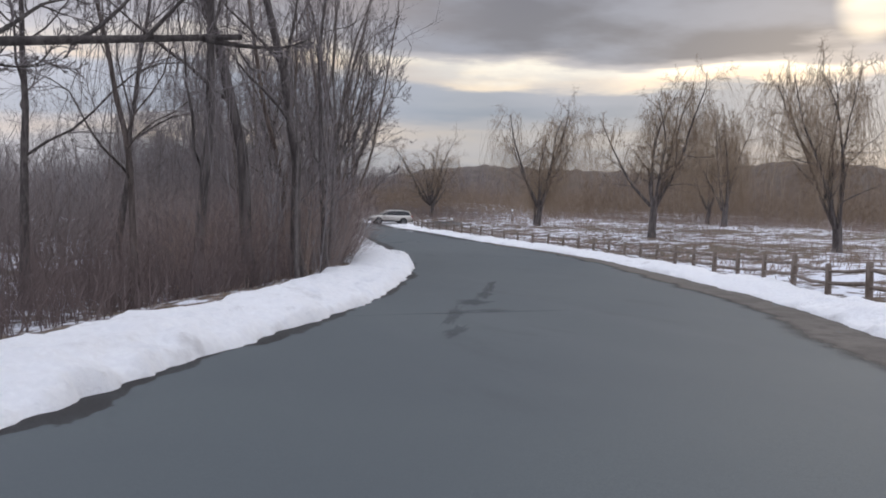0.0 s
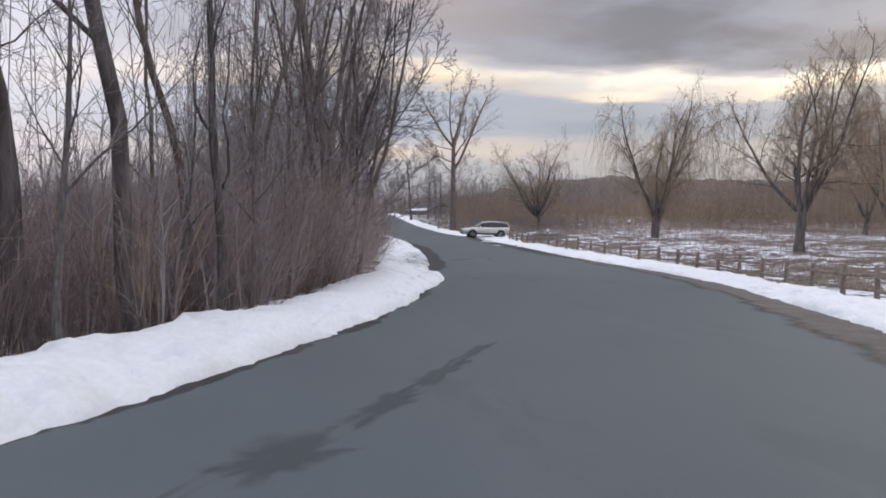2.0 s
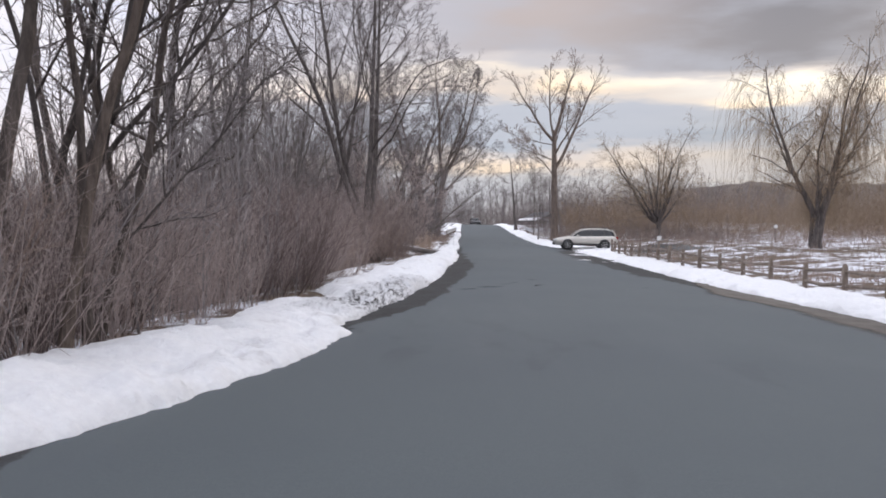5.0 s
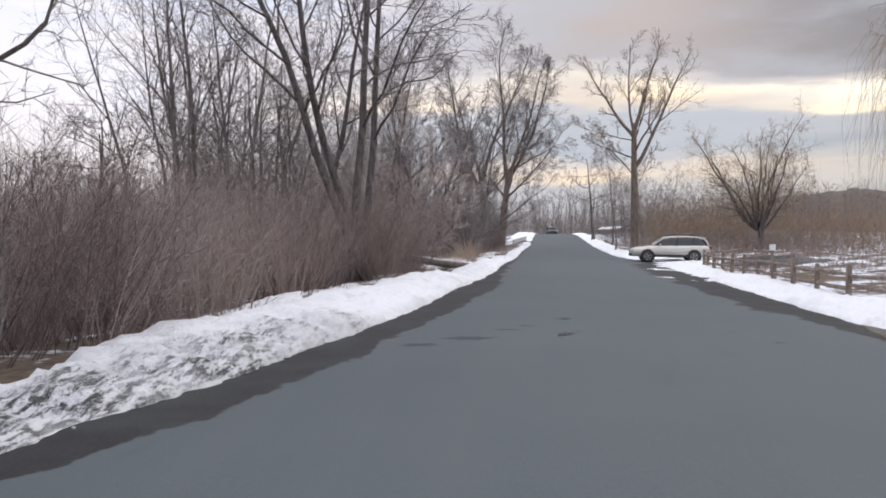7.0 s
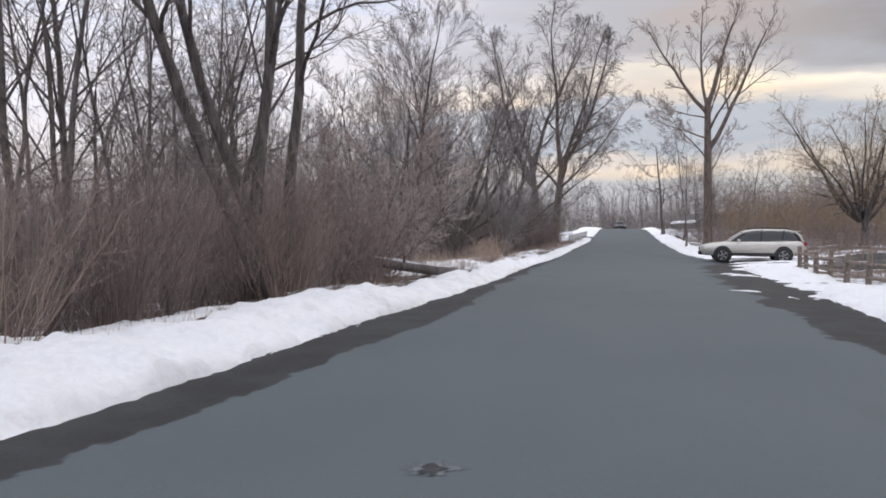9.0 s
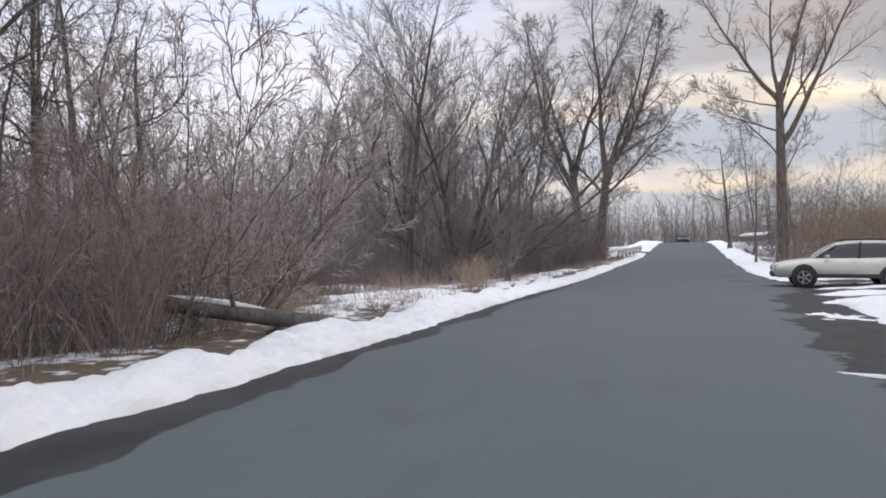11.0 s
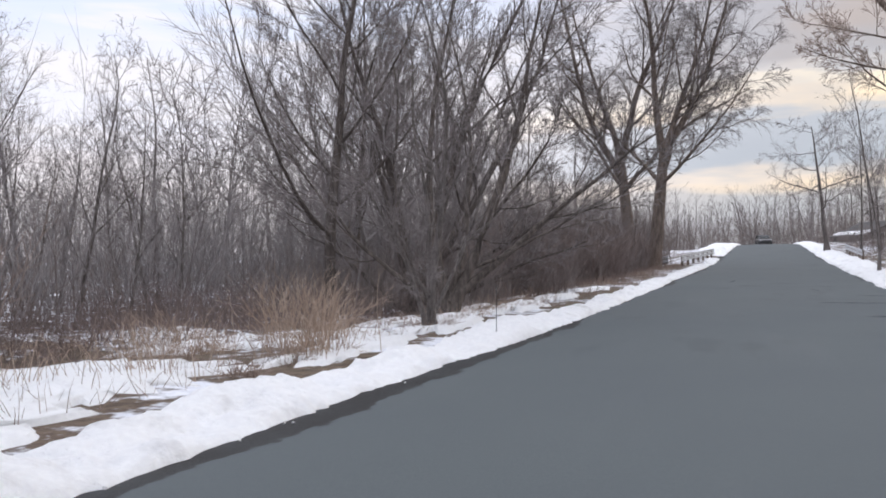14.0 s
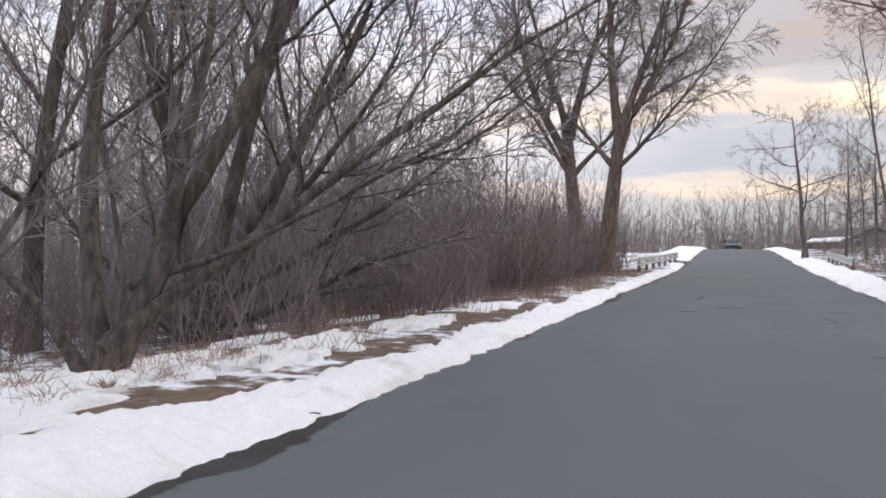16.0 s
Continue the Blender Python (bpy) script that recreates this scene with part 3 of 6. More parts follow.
# ---------------------------------------------------------------- branching plants
def tubes(groups):
    """Vertices, quads and triangles of tapered tubes. groups: (points (n, k, 3), radii (n, k), sides).
    Three-sided twigs run out to a point."""
    VV, FF, TT, base = [], [], [np.zeros((0, 3), int)], 0
    for P, R, sides in groups:
        n, k = R.shape
        if not n:
            continue
        T = np.gradient(P, axis=1)
        T /= np.linalg.norm(T, axis=2, keepdims=True) + 1e-9
        ref = np.where(np.abs(T[..., 2:]) < 0.9, np.array([0, 0, 1.0]), np.array([1.0, 0, 0]))
        A = np.cross(T, ref)
        A /= np.linalg.norm(A, axis=2, keepdims=True) + 1e-9
        B = np.cross(T, A)
        th = np.arange(sides) * 2 * np.pi / sides
        ring = A[:, :, None] * np.cos(th)[None, None, :, None] + B[:, :, None] * np.sin(th)[None, None, :, None]
        V = P[:, :, None] + ring * R[:, :, None, None]
        if sides == 3:
            V = np.concatenate([V[:, :-1].reshape(n, -1, 3), P[:, -1:]], 1)
            VV.append(V.reshape(-1, 3))
            m = (k - 1) * 3 + 1
            o = np.arange(n)[:, None] * m + base
            j = np.arange(3)[None]
            if k > 2:
                i = o[:, :, None] + np.arange(k - 2)[None, :, None] * 3
                a, b = i + j[None], i + (j[None] + 1) % 3
                FF.append(np.stack([a, b, b + 3, a + 3], -1).reshape(-1, 4))
            a = o + (k - 2) * 3
            TT.append(np.stack([a + j, a + (j + 1) % 3, np.broadcast_to(o + m - 1, (n, 3))], -1).reshape(-1, 3))
            base += n * m
            continue
        VV.append(V.reshape(-1, 3))
        i = np.arange(n)[:, None, None] * k * sides + np.arange(k - 1)[None, :, None] * sides
        j = np.arange(sides)[None, None]
        a, b = i + j, i + (j + 1) % sides
        FF.append((np.stack([a, b, b + sides, a + sides], -1).reshape(-1, 4)) + base)
        base += n * k * sides
    return np.concatenate(VV), (np.concatenate(FF) if FF else np.zeros((0, 4), int), np.concatenate(TT))


def grow(seed, stems, levels, bare=0):
    """Branch polylines level by level. stems: start (n, 3), direction (n, 3), length (n), radius (n).
    levels: dicts with seg, sides, wander, up, tip and, from the second on, kids, start, angle, ratio, thick."""
    rng = np.random.default_rng(seed)
    out = []
    start, way, length, radius = [np.asarray(v, float) for v in stems]
    parent = None
    for li, lv in enumerate(levels):
        if li:
            P, R, Lp = parent
            if li == 1 and bare:
                P, R, Lp = P[bare:], R[bare:], Lp[bare:]
            n, k = len(P), lv["kids"]
            s = (np.arange(k)[None] + rng.uniform(0, 1, (n, k))) / k
            s = lv["start"] + (1 - lv["start"]) * s * 0.98
            m = P.shape[1] - 1
            u = s * m
            i = np.minimum(u.astype(int), m - 1)
            f = (u - i)[..., None]
            rows = np.arange(n)[:, None]
            p0, p1 = P[rows, i], P[rows, i + 1]
            start = (p0 * (1 - f) + p1 * f).reshape(-1, 3)
            t = (p1 - p0).reshape(-1, 3)
            t /= np.linalg.norm(t, axis=1, keepdims=True) + 1e-9
            ref = np.where(np.abs(t[:, 2:]) < 0.9, np.array([0, 0, 1.0]), np.array([1.0, 0, 0]))
            A = np.cross(t, ref)
            A /= np.linalg.norm(A, axis=1, keepdims=True) + 1e-9
            B = np.cross(t, A)
            phi = (rng.uniform(0, 6.28, (n, 1)) + np.arange(k)[None] * 2.4 + rng.normal(0, 0.4, (n, k))).ravel()
            ang = np.radians(lv["angle"] * rng.uniform(0.65, 1.3, n * k))
            side = A * np.cos(phi)[:, None] + B * np.sin(phi)[:, None]
            way = t * np.cos(ang)[:, None] + side * np.sin(ang)[:, None]
            length = (Lp[:, None] * lv["ratio"] * (1 - lv.get("fall", 0.45) * s) * rng.uniform(0.6, 1.25, (n, k))).ravel()
            rp = (R[rows, i] * (1 - f[..., 0]) + R[rows, i + 1] * f[..., 0])
            radius = np.maximum((rp * lv["thick"]).ravel(), lv.get("least", 0.003))
            keep = rng.uniform(size=n * k) < lv.get("keep", 1.0)
            start, way, length, radius = start[keep], way[keep], length[keep], radius[keep]
        seg = lv["seg"]
        pts = [start]
        d = way / (np.linalg.norm(way, axis=1, keepdims=True) + 1e-9)
        for q in range(seg):
            free = np.ones((len(d), 1))
            if li == 0:
                free[:bare] = 0      # given straight trunks keep their line, so that their limbs join
            d = d + free * (lv["wander"] * rng.normal(0, 1, d.shape) + np.array([0, 0, lv["up"]]) * (1 if lv["up"] > 0 else (q + 1) / seg))
            d /= np.linalg.norm(d, axis=1, keepdims=True) + 1e-9
            pts.append(pts[-1] + d * (length / seg)[:, None])
        P = np.stack(pts, 1)
        R = radius[:, None] * (lv["tip"] + (1 - lv["tip"]) * np.linspace(1, 0, seg + 1) ** lv.get("power", 1.0))[None]
        if li == 0 and bare:
            R[:bare] = radius[:bare, None] * np.linspace(1, 0.55, seg + 1)[None]
        out.append((P, R, lv["sides"]))
        parent = (P, R, length)
    return out


def one_stem(height, radius, lean=(0, 0)):
    return ([[0, 0, -0.15]], [[lean[0], lean[1], 1.0]], [height], [radius])


def many_stems(rng, n, spread, base, height, radius, inner=0.0):
    a = rng.uniform(0, 6.28, n)
    r = np.sqrt(rng.uniform(inner, 1, n))
    start = np.stack([np.cos(a) * r * base, np.sin(a) * r * base, np.full(n, -0.1)], 1)
    t = spread * r * rng.uniform(0.6, 1.2, n)
    way = np.stack([np.cos(a) * np.sin(t), np.sin(a) * np.sin(t), np.cos(t)], 1)
    return start, way, height * rng.uniform(0.7, 1.1, n), radius * rng.uniform(0.6, 1.2, n)


def flare(groups, amount):
    """Root flare at the foot of the thickest stems."""
    P, R, s = groups[0]
    R = R.copy()
    R[:, 0] *= amount
    groups[0] = (P, R, s)
    return groups


class Plant:
    """Meshes of one kind of tree, made once and placed many times."""

    def __init__(self, name, label, category, groups, bark, twig, split=2, parts=("trunk", "crown")):
        self.parts = parts
        self.name, self.label, self.category = name, label, category
        self.trunk = mesh_from(parts[0], *tubes(groups[:split]), bark)
        self.crown = mesh_from(parts[1], *tubes(groups[split:]), twig, smooth=False)
        self.first = None

    def place(self, x, y, turn=0.0, scale=1.0, sink=0.0, group="", label="", z=None):
        m = pose(x, y, (float(land_z(x, y)) if z is None else z) - sink, 0, 0, turn) @ Matrix.Scale(scale, 4)
        if self.first is None:
            ob = new(self.name)
            tagged(ob, label or self.label, self.category, group)
            child(self.parts[0], self.trunk, ob)
            child(self.parts[1], self.crown, ob, "fine bare twigs")
            ob.matrix_basis = m
            self.first = ob
        else:
            ob = self.first.copy()
            scene.collection.objects.link(ob)
            for c in self.first.children:
                k = c.copy()
                scene.collection.objects.link(k)
                k.parent = ob
            ob.matrix_basis = m
            tagged(ob, label or self.label, self.category, group)
        return ob


def broad_tree(name, seed, h, r, label, bark=None, twig=None, fork=0.35, lean=(0, 0), angle=46, wide=0.5):
    """A bare broad-crowned tree with an upright trunk."""
    g = grow(seed, one_stem(h, r, lean), [
        dict(seg=10, sides=8, wander=0.06, up=0.03, tip=0.16),
        dict(kids=11, start=fork, angle=angle, ratio=wide, thick=0.46, seg=8, sides=5, wander=0.15, up=0.07, tip=0.22),
        dict(kids=8, start=0.15, angle=44, ratio=0.46, thick=0.5, seg=4, sides=4, wander=0.20, up=0.06, tip=0.35, least=0.012),
        dict(kids=6, start=0.12, angle=42, ratio=0.52, thick=0.6, seg=2, sides=3, wander=0.15, up=0.05, tip=0.45, least=0.0085),
        dict(kids=6, start=0.1, angle=36, ratio=0.85, thick=0.65, seg=1, sides=3, wander=0.12, up=0.04, tip=0.5, least=0.0078)])
    return Plant(name, label, "tree", flare(g, 1.5), bark or BARK_GREY, twig or TWIG_GREY)


def slim_tree(name, seed, h, r, label, bark=None, twig=None, lean=(0, 0), fork=0.4):
    """A thin woodland tree with steep branches."""
    g = grow(seed, one_stem(h, r, lean), [
        dict(seg=9, sides=6, wander=0.07, up=0.03, tip=0.15),
        dict(kids=11, start=fork, angle=38, ratio=0.36, thick=0.5, seg=4, sides=4, wander=0.12, up=0.10, tip=0.3, least=0.012),
        dict(kids=6, start=0.15, angle=40, ratio=0.5, thick=0.55, seg=2, sides=3, wander=0.15, up=0.06, tip=0.4, least=0.008),
        dict(kids=5, start=0.12, angle=40, ratio=0.6, thick=0.7, seg=1, sides=3, wander=0.12, up=0.04, tip=0.5, least=0.008),
        dict(kids=3, start=0.1, angle=40, ratio=0.7, thick=0.8, seg=1, sides=3, wander=0.12, up=0.04, tip=0.5, least=0.0065)])
    return Plant(name, label, "tree", flare(g, 1.35), bark or BARK_GREY, twig or TWIG_GREY)


def limb_tree(name, seed, limbs, label, bark, twig, bare=0, droop=0.03, kids=9, fine=5, ratio=0.36, start=0.25, tips=5, power=1.0):
    """A tree of chosen limbs: (x, y, z of the foot, direction, length, radius)."""
    st = np.array([l[0] for l in limbs], float)
    st[:, 2] -= 0.1
    dr, ln, rd = np.array([l[1] for l in limbs], float), np.array([l[2] for l in limbs], float), np.array([l[3] for l in limbs], float)
    g = grow(seed, (st, dr, ln, rd), [
        dict(seg=12, sides=8, wander=0.07, up=0.03, tip=0.14, power=power),
        dict(kids=kids, start=start, angle=40, ratio=ratio, thick=0.48, seg=6, sides=5, wander=0.13, up=0.08, tip=0.28, least=0.016),
        dict(kids=7, start=0.12, angle=34, ratio=0.5, thick=0.52, seg=3, sides=3, wander=0.08, up=0.06, tip=0.35, least=0.011),
        dict(kids=fine, start=0.1, angle=32, ratio=0.85 if droop > 0.1 else 0.7, thick=0.6, seg=2, sides=3, wander=0.07, up=-droop, tip=0.45, least=0.0105),
        dict(kids=tips, start=0.12, angle=26, ratio=0.95, thick=0.7, seg=1, sides=3, wander=0.1, up=-droop, tip=0.5, least=0.0075)], bare)
    return Plant(name, label, "tree", flare(g, 1.25), bark, twig)


def strands(rng, P, n, lo, hi, r, sway=0.10, seg=3):
    """Thin twigs or vines that hang from points along given limbs towards the ground."""
    k = rng.integers(0, len(P), n)
    u = rng.uniform(0.35, 1.0, n) * (P.shape[1] - 1)
    i = np.minimum(u.astype(int), P.shape[1] - 2)
    top = P[k, i] + (P[k, i + 1] - P[k, i]) * (u - i)[:, None]
    way = (P[k, i + 1] - P[k, i])
    way /= np.linalg.norm(way, axis=1, keepdims=True) + 1e-9
    drop = np.maximum(top[:, 2], 0.3) * rng.uniform(lo, hi, n)
    s = np.linspace(0, 1, seg + 1)
    out = way * np.array([1, 1, 0.3]) * (0.22 * drop)[:, None]
    Q = top[:, None] + out[:, None] * (1 - (1 - s) ** 2.5)[None, :, None]
    Q[..., 2] -= drop[:, None] * (s ** 1.35)[None]
    Q[:, 1:, :2] += rng.normal(0, sway, (n, seg, 2))
    return Q, r * rng.uniform(0.7, 1.3, n)[:, None] * np.linspace(1, 0.5, seg + 1)[None], 3


def willow_tree(name, seed, h, r, label, stems=8, spread=0.62, bole=0.16, hang=1300):
    """A weeping willow: short dark bole, rising crooked limbs in a rounded crown, a thin curtain of hanging golden twigs."""
    rng = np.random.default_rng(seed)
    st, way, ln, rd = many_stems(rng, stems, spread, 0.18, h * 0.82, r * 0.6, 0.02)
    ln = ln * (1 - 0.30 * (1 - way[:, 2]) / (1 - math.cos(spread)))
    g = grow(seed, (st, way, ln, rd), [
        dict(seg=9, sides=6, wander=0.10, up=0.045, tip=0.12),
        dict(kids=13, start=0.16, angle=50, ratio=0.42, thick=0.42, seg=6, sides=4, wander=0.12, up=0.02, tip=0.2, least=0.012, fall=0.55),
        dict(kids=9, start=0.12, angle=48, ratio=0.42, thick=0.45, seg=3, sides=3, wander=0.14, up=0.02, tip=0.4, least=0.0065, fall=0.3),
        dict(kids=6, start=0.1, angle=42, ratio=0.62, thick=0.6, seg=2, sides=3, wander=0.10, up=-0.3, tip=0.5, least=0.005, fall=0.2)])
    trunk = grow(seed + 1, one_stem(h * (bole + 0.05), r * 1.15), [dict(seg=4, sides=10, wander=0.04, up=0.02, tip=0.8)])
    trunk[0][1][:, 0] *= 1.35
    g = [(P + np.array([0, 0, h * bole]), R, s) for P, R, s in g]
    g.append(strands(rng, g[1][0], hang, 0.12, 0.85, 0.0048, 0.13))
    return Plant(name, label, "tree", [trunk[0]] + g, BARK_DARK, TWIG_GOLD, split=3)


def whip_tree(name, seed, h, r, label, lean=(0, 0), bark=None, twig=None, fork=0.16):
    """A tree with one leader, long limbs that arch out and up, and parallel whip-like twigs."""
    g = grow(seed, one_stem(h, r, lean), [
        dict(seg=14, sides=10, wander=0.05, up=0.03, tip=0.10, power=1.1),
        dict(kids=15, start=fork, angle=58, ratio=0.56, thick=0.42, seg=8, sides=5, wander=0.06, up=0.085, tip=0.2, fall=0.62),
        dict(kids=11, start=0.16, angle=36, ratio=0.44, thick=0.45, seg=4, sides=4, wander=0.06, up=0.075, tip=0.3, least=0.012),
        dict(kids=9, start=0.12, angle=28, ratio=0.62, thick=0.5, seg=3, sides=3, wander=0.05, up=0.05, tip=0.4, least=0.0085),
        dict(kids=7, start=0.06, angle=24, ratio=0.75, thick=0.7, seg=1, sides=3, wander=0.05, up=0.03, tip=0.5, least=0.0062)])
    return Plant(name, label, "tree", flare(g, 1.5), bark or BARK_DARK, twig or TWIG_GREY)


def arching_tree(name, seed, h, r, label, bark, twig):
    """A low old tree with long crooked limbs that arch out to all sides."""
    g = grow(seed, one_stem(h, r, (0.1, 0)), [
        dict(seg=9, sides=9, wander=0.10, up=0.03, tip=0.2),
        dict(kids=12, start=0.22, angle=64, ratio=0.66, thick=0.44, seg=10, sides=6, wander=0.19, up=0.035, tip=0.16, fall=0.3),
        dict(kids=9, start=0.18, angle=46, ratio=0.36, thick=0.45, seg=5, sides=4, wander=0.24, up=0.03, tip=0.3, least=0.012),
        dict(kids=6, start=0.12, angle=46, ratio=0.5, thick=0.55, seg=3, sides=3, wander=0.22, up=0.02, tip=0.4, least=0.008),
        dict(kids=5, start=0.1, angle=42, ratio=0.6, thick=0.7, seg=1, sides=3, wander=0.15, up=0.02, tip=0.5, least=0.0062)])
    return Plant(name, label, "tree", flare(g, 1.5), bark, twig)


def pole_tree(name, seed, h, r, label, lean=(0, 0), fork=0.22, droop=0.0, bark=None, twig=None, angle=30):
    """A tall narrow tree of a crowded thicket, with thin steep branches from low down; droop hangs vines on it."""
    g = grow(seed, one_stem(h, r, lean), [
        dict(seg=14, sides=8, wander=0.065, up=0.04, tip=0.2),
        dict(kids=9, start=fork, angle=angle, ratio=0.32, thick=0.42, seg=6, sides=4, wander=0.20, up=0.09, tip=0.3, least=0.012),
        dict(kids=5, start=0.12, angle=38, ratio=0.5, thick=0.55, seg=3, sides=3, wander=0.16, up=0.05 - droop, tip=0.4, least=0.008),
        dict(kids=3, start=0.1, angle=40, ratio=0.6, thick=0.7, seg=2, sides=3, wander=0.14, up=0.04 - droop, tip=0.5, least=0.006)])
    if droop:
        rng = np.random.default_rng(seed + 7)
        g.append(strands(rng, g[1][0], 130, 0.15, 0.7, 0.007, 0.12, 4))
        g.append(strands(rng, g[0][0], 40, 0.3, 0.9, 0.008, 0.16, 4))
    return Plant(name, label, "tree", flare(g, 1.3), bark or BARK_DARK, twig or TWIG_GREY)


def shrub_plant(name, seed, stems, h, spread, base, twig, kids=(6, 3)):
    rng = np.random.default_rng(seed)
    g = grow(seed, many_stems(rng, stems, spread, base, h, 0.0085), [
        dict(seg=4, sides=3, wander=0.13, up=0.05, tip=0.35),
        dict(kids=kids[0], start=0.12, angle=32, ratio=0.45, thick=0.6, seg=2, sides=3, wander=0.14, up=0.08, tip=0.4, least=0.0042),
        dict(kids=kids[1], start=0.15, angle=36, ratio=0.55, thick=0.65, seg=1, sides=3, wander=0.12, up=0.06, tip=0.5, least=0.0042)])
    return Plant(name, "leafless brown shrub of thin stems at the snow edge", "shrub", g, twig, twig, 1, ("stem", "brushwood"))


def sticks(seed, xs, ys, hs, r, lean, twig, name, label, category, seg=3, wander=0.10, kids=3, ratio=0.45, angle=36, clump=0, start_at=0.1):
    """A joined thicket of countless upright stems."""
    rng = np.random.default_rng(seed)
    n = len(xs)
    way = np.stack([rng.normal(0, lean, n), rng.normal(0, lean, n), np.ones(n)], 1)
    if clump:
        # the stems rise and spread out of shared stools
        xs, ys = np.repeat(xs[::clump], clump)[:n], np.repeat(ys[::clump], clump)[:n]
        xs, ys = xs + 0.22 * way[:, 0] / lean * rng.uniform(0.3, 1, n), ys + 0.22 * way[:, 1] / lean * rng.uniform(0.3, 1, n)
    start = np.stack([xs, ys, land_z(xs, ys) - 0.05], 1)
    levels = [dict(seg=seg, sides=3, wander=wander, up=0.03, tip=0.3)]
    if kids:
        levels.append(dict(kids=kids, start=start_at, angle=angle, ratio=ratio, thick=0.8, seg=1, sides=3, wander=0.14, up=0.06, tip=0.45, least=r * 0.55))
    g = grow(seed, (start, way, hs, r * rng.uniform(0.6, 1.3, n)), levels)
    return tagged(new(name, mesh_from(name, *tubes(g), twig, smooth=False)), label, category, kind="stuff")


# ---------------------------------------------------------------- ground, road, snow
build_ground()
build_road()
WIDE = lambda y: 2.4 - 0.6 * ramp01(y, -1, 5) + 0.6 * ramp01(y, 9.5, 12.5) - 1.0 * ramp01(y, 24, 33) - 0.3 * ramp01(y, 38, 46) + 0.3 * ramp01(y, 51, 55) - 0.55 * ramp01(y, 56, 61)
build_berm("snow_bank_left", LEFT, -1, -50, 5, WIDE, 0.22, "ploughed white snow bank with crusty lumps along the asphalt", 11, None, (True, False))
build_berm("snow_bank_slush", LEFT, -1, 5, 17.485, WIDE, 0.22, "dirty half-melted slush bank full of dark grit", 11, SLUSH, (False, False))
build_berm("snow_bank_mid_left", LEFT, -1, 17.485, 112, WIDE, 0.22, "narrow white snow bank along the damp road edge", 11, None, (False, True))
build_berm("snow_bank_far_left", LEFT, -1, 117, 185, lambda y: 3.6 + 0 * y, 0.25, "wide snow bank beyond the bridge rail", 51, step=0.25)
build_berm("snow_bank_right", RIGHT, 1, -50, 47, lambda y: 2.1 + 0 * y, 0.16, "low snow bank between road shoulder and rail fence", 21, step=0.1)
build_berm("snow_bank_far_right", RIGHT, 1, 59, 185, lambda y: 2.3 + 0 * y, 0.20, "low snow bank beside the road past the parking entrance", 31, step=0.14)
strip("gravel_shoulder", RIGHT, -45, 20, -1.3, 0.35, GRAVEL, "strip of brown gravel and grit at the road edge", 0.006, 41)


def build_driveway():
    xs, ys = np.linspace(0, 9, 19), np.linspace(45.5, 60, 17)
    X, Y = np.meshgrid(xs, ys)
    X = X + right_x(Y) + 0.2
    blend = ramp01(X - right_x(Y), 0, 3)
    Z = np.maximum(road_z(Y) - 0.045, land_z(X, Y) + 0.03) * blend + (road_z(Y) - 0.047) * (1 - blend)
    uv = np.stack([np.full(X.size, 5.0), (0.5 * noise2(X, Y, 14, 1.5) - 0.1).ravel()], 1)
    me = mesh_from("driveway", np.stack([X, Y, Z], -1).reshape(-1, 3), grid_faces(17, 19), ASPHALT, uv=uv)
    tagged(new("driveway", me), "wet asphalt apron of a small parking entrance", "driveway", kind="structure")


build_driveway()


def snow_sheet(name, x, y, a, b, turn, h, seed, label, material=SNOW, kind="snow patch", group="melting snow patches", on_road=True):
    """A flat melting patch of snow with a ragged outline."""
    rings, n = 7, 96
    th = np.arange(n) * 2 * np.pi / n
    out = 1 + 0.30 * smooth_noise(th * 4, seed, 1.0) + 0.2 * smooth_noise(th * 9, seed + 1, 1.0) + 0.12 * smooth_noise(th * 22, seed + 2, 1.0)
    c, s = math.cos(radians(turn)), math.sin(radians(turn))
    V = []
    for r in np.linspace(0, 1, rings):
        u, v = a * r * out * np.cos(th), b * r * out * np.sin(th)
        X, Y = x + u * c - v * s, y + u * s + v * c
        top = h * (1 - r ** 4) + (0.03 * noise2(X, Y, seed, 0.5) + 0.03 * noise2(X, Y, seed + 5, 0.2)) * (r < 0.95)
        V.append(np.stack([X, Y, np.maximum(road_z(Y) - 0.04, land_z(X, Y)) + top - 0.03 * (r >= 1) if on_road else land_z(X, Y) + top + 0.03 - 0.16 * (r >= 1)], 1))
    F = []
    for k in range(rings - 1):
        i = np.arange(n)
        F.append(np.stack([k * n + i, k * n + (i + 1) % n, (k + 1) * n + (i + 1) % n, (k + 1) * n + i], 1))
    tagged(new(name, mesh_from(name, np.concatenate(V), np.concatenate(F), material)), label, kind, group)


for k, (x, y, a, b, t) in enumerate(((7.0, 49.6, 1.9, 0.9, 25), (8.6, 52.6, 2.6, 0.8, -6), (5.9, 45.0, 1.5, 1.5, 30), (6.3, 47.4, 0.5, 0.22, 10), (5.3, 46.6, 0.35, 0.13, 20),
                                     (7.5, 61.3, 3.0, 1.0, 0), (10.8, 59.4, 2.0, 0.8, 10), (8.2, 55.6, 2.2, 0.45, 4))):
    snow_sheet("snow_patch", x, y, a, b, t, 0.07, 200 + 3 * k, "flat patch of melting snow on wet asphalt")


